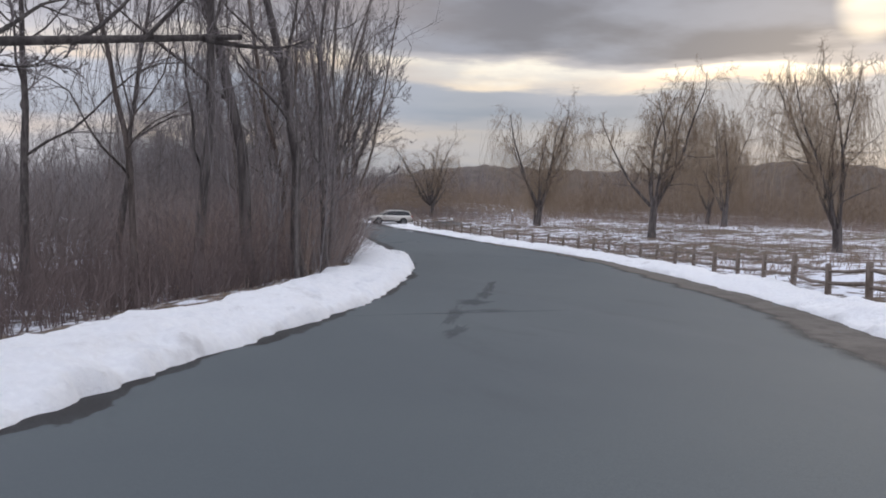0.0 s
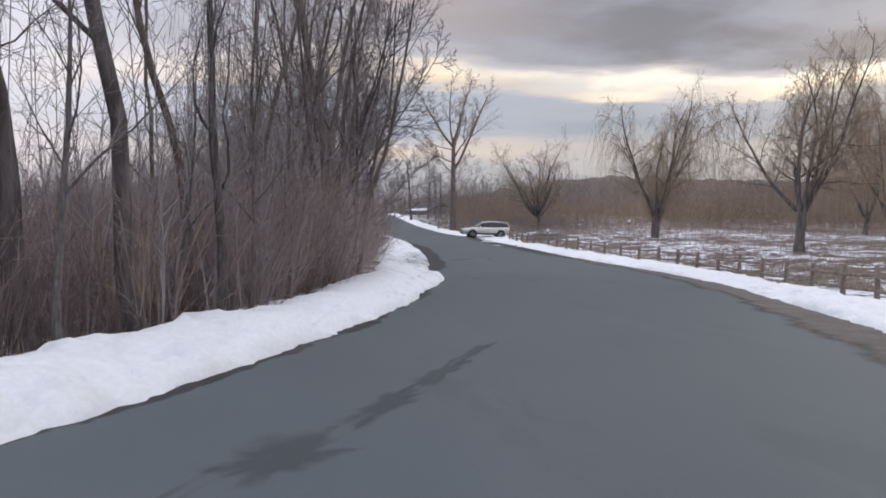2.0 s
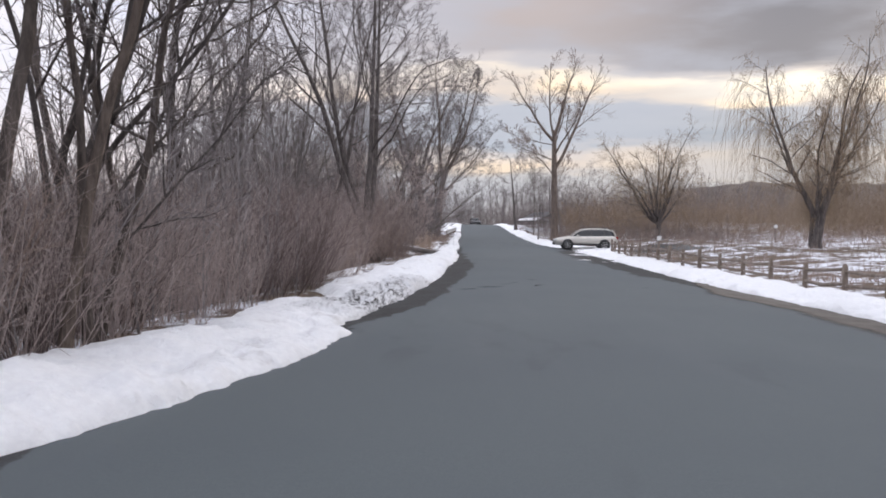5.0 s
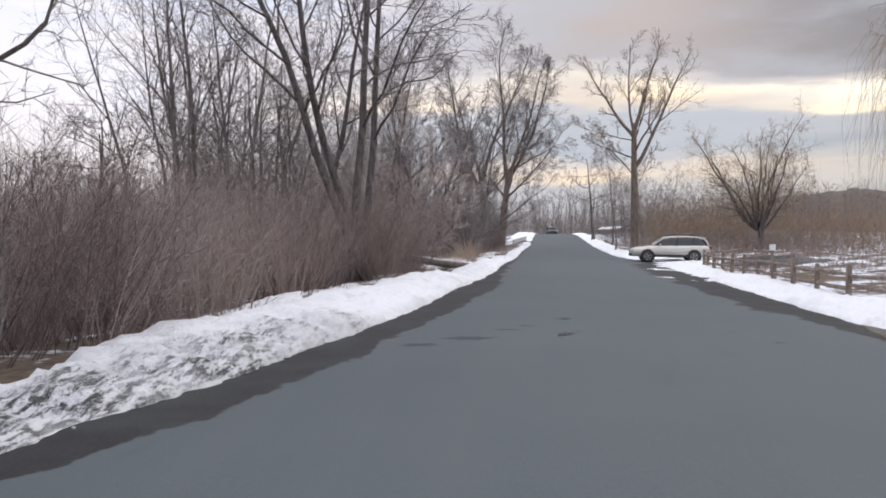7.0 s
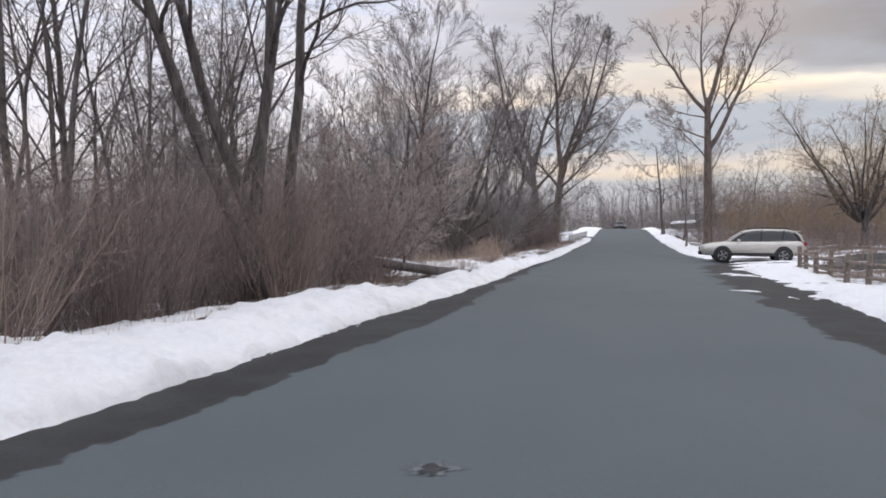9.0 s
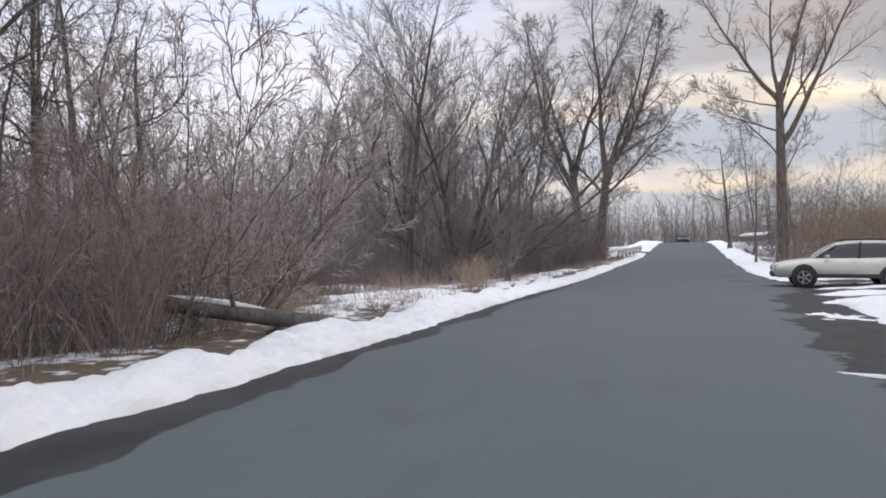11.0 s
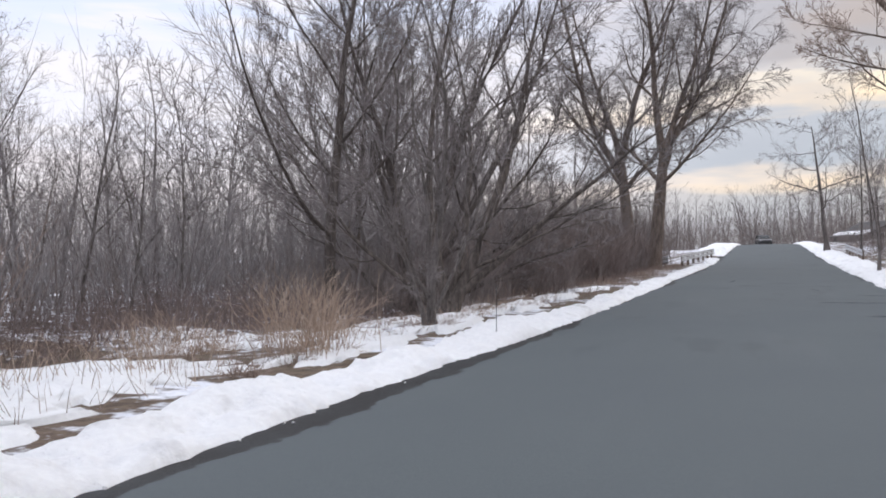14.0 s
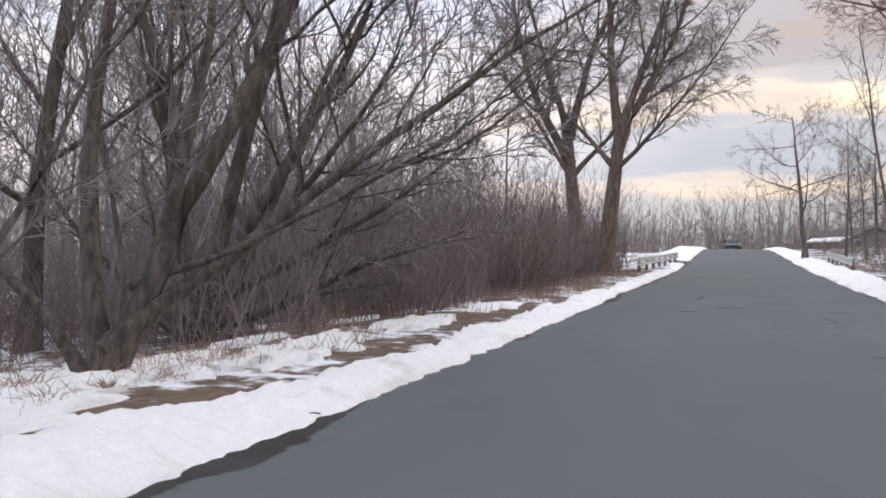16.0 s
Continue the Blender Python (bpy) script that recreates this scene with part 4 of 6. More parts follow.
for k, (x, y, a, b, t) in enumerate(((-7.4, 46.6, 1.9, 2.6, 5), (-7.0, 41.6, 1.2, 2.2, 0), (-9.6, 48.6, 1.2, 1.0, 20), (-8.2, 52.4, 2.6, 1.7, 0), (-6.9, 38.0, 0.9, 1.6, 0),
                                     (-6.6, 56.3, 1.4, 1.8, 10), (-7.6, 59.6, 1.6, 1.5, 0), (-5.9, 58.2, 0.9, 1.8, 5), (-6.9, 66.5, 0.4, 1.1, 4), (-7.6, 72.5, 0.4, 1.2, 4), (-11.4, 54.2, 1.5, 1.2, 0), (-9.4, 44.6, 0.6, 0.7, 0), (-13.5, 49.5, 1.2, 0.9, 0), (-7.2, 62.5, 0.7, 1.2, 5),
                                     (-8.2, 24.4, 0.8, 2.2, 0), (-8.5, 19.4, 0.8, 2.4, 8),
                                     (-5.9, 43.6, 0.8, 2.3, 3), (-5.5, 50.6, 0.7, 2.2, 3), (-5.3, 54.6, 0.8, 2.2, 3), (-5.1, 60.4, 0.7, 2.3, 3), (-4.9, 65.0, 0.6, 1.9, 3), (-4.6, 70.0, 0.6, 2.0, 3))):
    snow_sheet("snow_patch", x, y, a, b, t, 0.05, 260 + 3 * k, "thin crusted snow lying between dead tussocks", on_road=False)


for k, (x, y, a, b, t) in enumerate(((3.25, 30.9, 0.5, 0.9, -35), (2.15, 32.6, 0.16, 0.5, 50), (3.6, 40.6, 0.6, 0.9, 20))):
    snow_sheet("snow_patch", x, y, a, b, t, 0.022, 330 + 3 * k, "thin strip of melting snow on wet asphalt")


LITTER = simple_material("leaf_litter", (0.055, 0.042, 0.033), (0.17, 0.13, 0.098), 7, 0.95, bump=0.8)
for k, (y, off, a, b) in enumerate(((72.8, 2.8, 0.5, 1.2), (77.6, 2.6, 0.7, 1.8), (83.4, 2.7, 0.8, 2.2))):
    snow_sheet("leaf_litter", float(left_x(y)) - off, y, a, b, 3, 0.03, 420 + 3 * k, "matted brown dead leaves and twigs under willows", LITTER, "leaf litter", "leaf litter patches")


def build_clods():
    r = np.random.default_rng(9)
    V, F, base = [], [], 0
    bm = bmesh.new()
    bmesh.ops.create_icosphere(bm, subdivisions=1, radius=1.0)
    bm.verts.ensure_lookup_table()
    v0 = np.array([v.co[:] for v in bm.verts])
    f0 = np.array([[v.index for v in f.verts] for f in bm.faces])
    bm.free()
    for k in range(90):
        left = k < 64
        y = r.uniform(-28, 75)
        x = (float(left_x(y)) + r.normal(-0.07, 0.04)) if left else float(right_x(y)) + r.normal(0.07, 0.04)
        s = 0.010 + 0.026 * r.uniform() ** 3
        v = v0 * (1 + r.normal(0, 0.16, (len(v0), 1))) * s * r.uniform(0.7, 1.3, 3) + np.array([x, y, float(surface_z(x, y)) + s * 0.4])
        V.append(v)
        F.append(f0 + base)
        base += len(v)
    tagged(new("snow_clods", mesh_from("snow_clods", np.concatenate(V), np.concatenate(F), SNOW)), "crumbs of snow and ice along the road edge", "snow", kind="stuff")


build_clods()


def blot(name, x, y, length, width, turn, material, seed, parent, label=""):
    """An irregular thin patch on the road."""
    n = 30
    a = np.arange(n) * 2 * np.pi / n
    k = 1 + 0.35 * smooth_noise(a * 3, seed, 1.0) + 0.2 * smooth_noise(a * 3, seed + 1, 0.4)
    c, s = math.cos(radians(turn)), math.sin(radians(turn))
    u, v = np.cos(a) * k * width / 2, np.sin(a) * k * length / 2
    X, Y = x + u * c - v * s, y + u * s + v * c
    X, Y = np.append(X, x), np.append(Y, y)
    Z = surface_z(X, Y) + (0.008 if material is HOLE else 0.004)
    F = np.stack([np.full(n, n), np.arange(n), (np.arange(n) + 1) % n], 1)
    uv = np.stack([np.append(np.ones(n), 0.0), np.zeros(n + 1)], 1)
    return child(name, mesh_from(name, np.stack([X, Y, Z], 1), F, material, uv=uv), parent, label)


HOLE = worn_edge(simple_material("pothole_bottom", (0.03, 0.031, 0.033), (0.05, 0.051, 0.053), 8, 0.8), scale=8.0)
FAINT = worn_edge(simple_material("faint_tar", (0.062, 0.070, 0.076), (0.09, 0.10, 0.108), 5, 0.75), most=0.3)
ROAD = bpy.data.objects["road"]
for k, (x, y, ln, wd, t, m) in enumerate((
        (-2.50, 17.1, 0.40, 0.34, 8, PALE), (-2.49, 17.1, 0.24, 0.20, 5, HOLE), (-2.60, 15.0, 1.1, 0.28, -18, PALE), (-2.62, 14.9, 0.85, 0.15, -18, HOLE),
        (-4.1, 14.2, 0.5, 1.0, 12, PATCH), (-3.5, 15.3, 0.22, 0.5, 0, PATCH), (-4.7, 13.4, 0.4, 0.8, 20, PATCH), (-3.2, 15.9, 0.16, 0.35, 0, PATCH),
        (0.3, 14.4, 0.16, 0.22, 0, PATCH),
        (-13.3, -20.6, 3.6, 0.30, -24, FAINT), (-14.0, -22.6, 1.9, 0.34, -30, FAINT), (-12.15, -18.6, 1.7, 0.75, -27, PATCH), (-11.3, -17.0, 1.9, 0.5, -26, PATCH), (-10.6, -15.5, 2.2, 0.32, -26, PATCH), (-9.8, -13.8, 2.4, 0.28, -26, PATCH), (-12.8, -20.3, 0.26, 4.4, 4, FAINT), (-12.6, -20.0, 0.5, 1.5, 8, FAINT),
        (3.2, 62.5, 0.5, 2.1, 2, PATCH), (3.6, 58.0, 0.8, 1.6, 0, PATCH), (1.0, 72.0, 0.35, 1.2, 6, PATCH), (2.2, 74.0, 0.3, 1.4, -5, PATCH), (0.4, 76.0, 2.5, 0.14, -6, PATCH),
        (2.9, 69.0, 2.6, 0.12, 4, PATCH), (0.1, 70.4, 0.22, 0.8, 0, PATCH), (1.6, 66.6, 0.2, 0.7, 3, PATCH), (3.4, 71.4, 0.22, 0.9, 0, PATCH), (4.2, 66.0, 0.3, 1.2, 0, PATCH))):
    blot("asphalt_patch", x, y, ln, wd, t, m, 300 + 2 * k, ROAD, "dark tar patch" if m in (PATCH, FAINT) else "pale worn spot")

# ---------------------------------------------------------------- split-rail fence
def build_fence():
    fence = tagged(new("split_rail_fence"), "weathered grey split-rail wooden fence with round posts in snow", "fence")
    py = np.array([-30, -24, -18, -11.5, -5, 1.5, 6.2, 12, 18, 25, 30, 36, 42, 47])
    px = np.array([-8.0, -5.0, -2.1, 0.2, 2.2, 3.8, 4.6, 5.1, 4.95, 4.9, 5.15, 5.5, 6.0, 6.8])
    d = np.concatenate([[0], np.cumsum(np.hypot(np.diff(px), np.diff(py)))])
    s = np.arange(0, d[-1], 2.15)
    X, Y = np.interp(s, d, px), np.interp(s, d, py)
    rng = np.random.default_rng(4)
    posts = []
    for k in range(len(s)):
        z = float(land_z(X[k], Y[k]))
        h = rng.uniform(0.74, 0.88)
        lean = rng.normal(0, 0.02, 2)
        g = [(np.array([[[0, 0, -0.2], [lean[0] * .5, lean[1] * .5, h * 0.5], [lean[0], lean[1], h - 0.03], [lean[0], lean[1], h]]]),
              np.array([[0.078, 0.074, 0.07, 0.03]]) * rng.uniform(0.9, 1.15), 8)]
        me = mesh_from("post", *tubes(g), FENCE_WOOD)
        ob = child("post", me, fence)
        ob.location = (X[k], Y[k], z)
        posts.append(Vector((X[k], Y[k], z)))
    for k in range(len(s) - 1):
        for hh in (0.28, 0.60):
            if rng.uniform() < 0.06:
                continue
            a, b = posts[k] + Vector((0, 0, hh + rng.normal(0, 0.03))), posts[k + 1] + Vector((0, 0, hh + rng.normal(0, 0.03)))
            w = (b - a)
            a, b = a - w * 0.04, b + w * 0.04
            mid = (a + b) / 2 + Vector((rng.normal(0, 0.02), 0, rng.normal(-0.02, 0.02)))
            P = np.array([[a, a + (mid - a) * 0.08, mid, b + (mid - b) * 0.08, b]])
            me = mesh_from("rail", *tubes([(P, np.array([[0.015, 0.045, 0.052, 0.045, 0.015]]) * rng.uniform(0.85, 1.15), 6)]), FENCE_WOOD)
            child("rail", me, fence)


build_fence()

# ---------------------------------------------------------------- trees
rng = np.random.default_rng(77)
OAK = limb_tree("bare_oak_tree", 3, [
    ((0, 0, 0), (-0.02, 0, 1), 12.0, 0.40), ((-0.1, 0, 8.0), (0.66, 0.1, 0.85), 12.5, 0.2), ((-0.2, 0, 10.8), (-0.6, 0.1, 0.85), 8.5, 0.17), ((-0.22, 0, 11.4), (0.12, 0, 1), 9.5, 0.2),
    ((-0.2, 0, 11.0), (-0.15, 0.3, 1), 8.5, 0.14), ((-0.15, 0, 8.8), (-0.92, 0, 0.3), 5.5, 0.07), ((-0.15, 0, 9.4), (0.3, -0.8, 0.7), 7.0, 0.11), ((-0.1, 0, 7.0), (-0.55, 0.4, 0.75), 6.0, 0.07),
    ((-0.1, 0, 6.0), (0.7, 0.3, 0.6), 5.0, 0.05), ((-0.2, 0, 10.4), (-0.9, -0.25, 0.1), 5.5, 0.06), ((-0.2, 0, 10.2), (0.35, 0.4, 0.9), 7.5, 0.1)], "tall bare oak with a forked crown beside the parking entrance", BARK_BROWN, TWIG_BROWN, bare=1, kids=9, fine=4, start=0.25)
LEAN_A = broad_tree("bare_maple_tree", 5, 15, 0.165, "dark bare maple leaning out of the roadside thicket", BARK_DARK, TWIG_GREY, fork=0.34, lean=(-0.36, -0.20))
TRUNK_B = broad_tree("bare_maple_tree", 8, 16, 0.155, "tall straight bare maple in the roadside thicket", BARK_DARK, TWIG_GREY, fork=0.32, lean=(-0.14, -0.06))
TRUNK_C = broad_tree("bare_maple_tree", 9, 17, 0.165, "tall straight bare maple with long bare limbs", BARK_DARK, TWIG_GREY, fork=0.28, lean=(0.05, 0.02), angle=58)
SPREAD = broad_tree("bare_apple_tree", 12, 9.5, 0.20, "dark bare tree with wide level limbs", BARK_DARK, TWIG_GREY, fork=0.30, angle=70, wide=0.62)
LIMB = limb_tree("bare_ash_tree", 14, [((0, 0, 0), (0, 0, 1), 11, 0.24), ((0, 0, 3.85), (0.93, 0.25, 0.155), 5.4, 0.078),
                                       ((2.9, 0.78, 4.3), (0.75, 0.3, 0.45), 2.6, 0.035), ((1.9, 0.5, 4.15), (0.5, 0.6, 0.65), 2.8, 0.04), ((4.6, 1.2, 4.6), (0.8, 0.3, -0.1), 2.0, 0.045), ((3.8, 1.0, 4.45), (0.6, -0.1, 0.7), 2.4, 0.035),
                                       ((1.2, 0.3, 4.05), (0.7, 0.4, -0.25), 2.2, 0.03), ((0, 0, 5), (0.4, -0.5, 0.8), 6, 0.09), ((0, 0, 6), (-0.5, 0.4, 0.8), 6, 0.09)],
                 "bare dark tree with one long level limb over the snow bank", BARK_DARK, TWIG_GREY, bare=2, kids=7, fine=3, tips=3)
SLIM = [slim_tree("bare_sapling_tree", 20 + i, 9.0 + 1.3 * i, 0.075 + 0.012 * i, "slim bare grey tree in the wet woodland", BARK_GREY, TWIG_GREY,
                  lean=((i % 3 - 1) * 0.12, 0.05), fork=0.2 + 0.07 * (i % 3)) for i in range(5)]
WILLOW = [willow_tree("weeping_willow_tree", 40 + i, 9.0 + 0.4 * i, 0.17, "bare willow with golden-brown twigs hanging to the ground in the meadow", stems=7 + i, spread=0.66 + 0.05 * i, bole=(0.12, 0.15, 0.17)[i]) for i in range(3)]
WILLOW.append(willow_tree("round_willow_tree", 47, 9.2, 0.17, "bare round-headed willow with fine grey-gold twigs in the meadow", stems=13, spread=0.78, bole=0.14, hang=420))
CRACK = limb_tree("crack_willow_tree", 52, [
    ((0, 0, 0.4), (0.97, 0.0, 0.20), 6.0, 0.12), ((0, 0.1, 0.9), (0.94, 0.15, 0.30), 6.6, 0.12), ((0.1, 0, 1.6), (0.88, -0.1, 0.45), 7.4, 0.12), ((0.1, 0, 1.0), (0.62, -0.1, 0.8), 11.0, 0.17),
    ((0, 0, 0.3), (0.22, 0.1, 1), 13.0, 0.21), ((-0.1, 0.1, 0.2), (-0.12, 0.1, 1), 13, 0.18), ((-0.1, 0, 0.2), (-0.5, 0.2, 0.9), 11.0, 0.14), ((-0.2, 0, 0.1), (-0.85, 0.1, 0.5), 8.5, 0.11),
    ((0, 0.2, 0.2), (0.35, 0.6, 0.9), 11, 0.14)],
    "huge many-stemmed bare willow with low limbs sweeping to the road", BARK_WET, TWIG_GREY, droop=-0.05, kids=11, fine=5, ratio=0.34, tips=4, power=1.2, start=0.28)
NEARW = limb_tree("crack_willow_tree", 58, [
    ((0, 0, 0), (0.34, 0.2, 0.95), 11.5, 0.19), ((0.05, 0, 0.5), (0.75, 0.4, 0.62), 9.5, 0.13), ((0, 0, 0.2), (-0.28, 0.05, 1), 11.5, 0.15), ((-0.2, 0, 0), (-0.72, 0.2, 0.75), 8, 0.10),
    ((0.25, 0.15, 1.3), (0.86, 0.5, 0.30), 7, 0.06), ((0, 0.2, 0), (0.05, 0.5, 0.9), 11, 0.13)],
    "thick leaning willow stems growing from one dark stool", BARK_WET, TWIG_GREY, droop=0.0, kids=8, fine=4, start=0.34, tips=4, power=1.3)
UPRIGHT = limb_tree("willow_tree", 61, [
    ((0, 0, 0), (-0.22, 0, 1), 13.5, 0.19), ((0.2, 0, 0), (0.1, 0.1, 1), 12.5, 0.15), ((-0.2, 0.1, 0), (-0.5, 0.2, 0.9), 10.5, 0.12), ((0, 0.2, 0), (0.3, -0.3, 0.9), 10, 0.11), ((-0.1, 0, 1.2), (-0.92, 0, 0.35), 7.5, 0.09)],
    "upright bare willow with several grey stems", BARK_GREY, TWIG_GREY, droop=-0.02, kids=11, fine=5, ratio=0.34, tips=5, power=1.5)
TWIN = [limb_tree("tall_willow_tree", 66 + i, [
    ((0, 0, 0), (s * 0.10, 0, 1), 7.5, 0.42), ((s * 0.5, 0, 5.6), (s * 0.45, 0.1, 1), 14, 0.24), ((s * 0.6, 0, 6.8), (-s * 0.18, -0.1, 1), 14, 0.22), ((s * 0.7, 0, 6.6), (s * 0.2, 0.3, 1), 13, 0.2),
    ((s * 0.3, 0, 4.8), (s * 0.8, -0.2, 0.8), 9, 0.13), ((s * 0.3, 0, 5.2), (-s * 0.6, 0.3, 0.8), 9, 0.13)],
    "tall bare willow with a heavy leaning trunk beside the road", BARK_BROWN, TWIG_GREY, bare=1, droop=0.3, kids=15, fine=6, ratio=0.32, tips=6, start=0.12, power=1.4) for i, s in enumerate((-1, 1))]

# meadow willows
for x, y, t, s, k in ((17.97, 41.0, 20, 1.5, 1), (14.8, 16.3, 80, 1.4, 2), (38.7, 39.2, 140, 1.8, 0), (14.2, -0.8, 200, 1.35, 0),
                      (17.1, 71.5, 250, 1.35, 3), (50, 57, 10, 1.5, 1), (20.5, 47, 0, 0.8, 0)):
    WILLOW[k].place(x, y, t, s, group="meadow willows")
OAK.place(8.4, 80.0, 0, 1.0)
LEAN_A.place(-7.9, 28.7, 0, 1.0, group="roadside maples")
TRUNK_B.place(-8.1, 29.4, 0, 1.0, group="roadside maples")
TRUNK_C.place(-8.48, 29.0, 0, 1.0, group="roadside maples")
TRUNK_C.place(-8.35, 30.6, 0, 0.95, group="roadside maples")
TRUNK_B.place(-11.5, 33.0, 140, 0.9, group="roadside maples")
TRUNK_C.place(-14.0, 39.5, 220, 0.6, group="roadside maples")
arching_tree("arching_apple_tree", 171, 9.0, 0.20, "dark bare old tree with long crooked arching limbs", BARK_WET, TWIG_GREY).place(-12.0, 11.4, 70, 1.0)
SPREAD.place(-13.5, 40.5, 90, 0.85, label="bare roadside tree hung with dry seed heads")
SPREAD.place(-17.5, 49.0, 200, 0.95, label="bare roadside tree hung with dry seed heads")
LIMB.place(-20.9, -24.6, 0, 0.75)
CRACK.place(-9.5, 64.7, 0, 1.0)
NEARW.place(-6.1, 57.6, 0, 0.85)
WHIP = whip_tree("single_stemmed_willow_tree", 161, 16.0, 0.20, "big bare willow with arching limbs and upright whip-like twigs", lean=(-0.06, 0.0), bark=BARK_WET)
WHIP.place(-11.7, 62.5, 0, 1.0)
WHIP.place(-19.5, 79.0, 130, 0.9)
WHIP.place(-14.6, 71.0, 250, 0.85)
UPRIGHT.place(-5.3, 54.1, 100, 0.5, label="small leaning willow rooted in the snow bank")
UPRIGHT.place(-18.0, 84.0, 60, 1.1)
TWIN[0].place(-5.5, 94.5, 0, 1.12)
TWIN[1].place(-4.1, 92.4, 0, 1.12)
SPREAD.place(9.0, 121.4, 60, 1.25, label="bare low tree near the far bridge rail")
TRUNK_C.place(10.9, 115.0, 0, 0.62)
TRUNK_C.place(13.5, 122.0, 60, 0.6)
SPREAD.place(15.5, 128.0, 160, 0.95, label="bare low tree near the far bridge rail")
TRUNK_B.place(18.0, 118.0, 160, 0.62)
SLIM[2].place(7.2, 84.0, 60, 0.9)
SLIM[1].place(10.2, 86.0, 160, 0.8)
TRUNK_B.place(-32.0, 71.0, 60, 0.75)
SLIM[3].place(-24.7, 68.4, 10, 0.8)
SLIM[4].place(-22.4, 59.0, 10, 0.8)
SLIM[4].place(-14.2, 29.6, 200, 0.95)
SLIM[3].place(-15.4, 29.2, 80, 0.8)
SLIM[2].place(-13.2, 26.0, 150, 0.75)

# trees of the thicket inside the bend
POLES = [pole_tree("thicket_tree", 130 + i, 13.0 + 0.7 * i, 0.10, "tall bare brown trunk crowded into the roadside thicket", lean=((i % 3 - 1) * 0.10, 0.03 * i - 0.05),
                   fork=0.24 + 0.05 * (i % 3), bark=(BARK_POLE, BARK_POLE, BARK_BROWN)[i % 3]) for i in range(4)]
VINED = [pole_tree("vine_hung_tree", 140 + i, 12.5, 0.12, "dark bare trunk hung with drooping vines and dead twigs", lean=(-0.12 + 0.2 * i, -0.03), fork=0.2, droop=0.35, angle=46) for i in range(2)]
for k, (x, y, r) in enumerate(((-11.07, -2.1, 0.13), (-11.04, -0.8, 0.09), (-10.84, -0.55, 0.075), (-11.74, -2.7, 0.085), (-12.1, -2.45, 0.085), (-12.4, -3.7, 0.075),
                               (-14.0, -7.1, 0.11), (-13.1, -4.9, 0.095), (-11.4, 1.6, 0.095), (-10.8, 0.75, 0.115), (-10.1, 1.2, 0.09), (-10.86, 2.4, 0.09),
                               (-10.1, 2.0, 0.08), (-10.3, 4.4, 0.075), (-10.6, 0.1, 0.12), (-10.35, 2.9, 0.08), (-11.3, -1.45, 0.11), (-12.6, 2.6, 0.1), (-13.6, -1.2, 0.09), (-14.6, -4.4, 0.085), (-18.2, -13.8, 0.10), (-12.3, 7.0, 0.11))):
    POLES[k % 4].place(x, y, (37 * k) % 360, r / 0.10 * 0.86, group="thicket trees")
for x, y, t, sc, k in ((-14.2, -11.6, 30, 1.2, 0), (-15.5, -12.2, 0, 1.35, 0), (-17.0, -14.0, 200, 1.1, 1), (-13.2, -9.4, 120, 0.8, 1)):
    VINED[k].place(x, y, t, sc, group="thicket trees")
for x, y, t, sc in ((-14.7, -13.9, 40, 0.55), (-12.85, -7.9, 220, 0.5), (-13.9, -10.2, 10, 0.45), (-12.0, -5.2, 90, 0.5)):
    SLIM[1].place(x, y, t, sc * 1.1, group="thicket saplings")
OVERHANG = limb_tree("overhanging_tree", 150, [
    ((0, 0, 0), (0.12, -0.05, 1), 10.5, 0.09), ((0.15, 0, 1.6), (0.42, -0.15, 1), 8.5, 0.055), ((0.2, 0.1, 2.0), (0.6, 0.0, 1), 7.5, 0.05), ((0.1, 0, 2.4), (0.3, -0.3, 1), 8.0, 0.05),
    ((0.1, 0, 1.2), (0.75, 0.1, 0.9), 6.0, 0.04), ((0.1, 0.1, 2.8), (0.5, -0.2, 1), 7.0, 0.045), ((0, 0, 1.8), (-0.2, 0.2, 1), 8.5, 0.06), ((0.2, 0, 0.8), (0.8, -0.2, 0.6), 4.5, 0.03)],
    "bare tree fanning its thin limbs out towards the road", BARK_DARK, TWIG_GREY, droop=-0.01, kids=8, fine=4, ratio=0.3, tips=3, start=0.2)
OVERHANG.place(-11.2, 3.4, 0, 1.0, group="thicket trees")
for x, y, k in ((-21.4, -17.2, 0),):
    (TRUNK_B, TRUNK_C)[k].place(x, y, rng.uniform(0, 360), rng.uniform(0.72, 0.95), group="thicket maples")
for k in range(5):
    y = rng.uniform(-5, 14)
    x = float(left_x(y)) - rng.uniform(3.0, 8.5)
    SLIM[k % 5].place(x, y, rng.uniform(0, 360), rng.uniform(0.6, 1.0), group="thicket saplings")
for k in range(40):
    y = rng.uniform(24, 112)
    x = max(float(left_x(y)) - rng.uniform(13, 42), -4.5 - 0.39 * (y - 2) + rng.uniform(0, 4))
    SLIM[k % 5].place(x, y, rng.uniform(0, 360), rng.uniform(0.65, 1.0), group="woodland saplings")

for k in range(15):
    y = rng.uniform(27, 48)
    SLIM[k % 5].place(-4 - 0.39 * (y - 2) + rng.uniform(0.2, 5), y, rng.uniform(0, 360), rng.uniform(0.7, 1.0), group="woodland saplings")
for k in range(20):
    y = rng.uniform(64, 100)
    SLIM[k % 5].place(float(left_x(y)) - rng.uniform(4.5, 16), y, rng.uniform(0, 360), rng.uniform(0.6, 0.95), group="willow saplings")
for x, y, t, sc in ((-15.5, 41, 30, 0.6), (-19, 45, 120, 0.55), (-17, 37, 210, 0.65)):
    SPREAD.place(x, y, t, sc, label="bare roadside tree hung with dry seed heads")

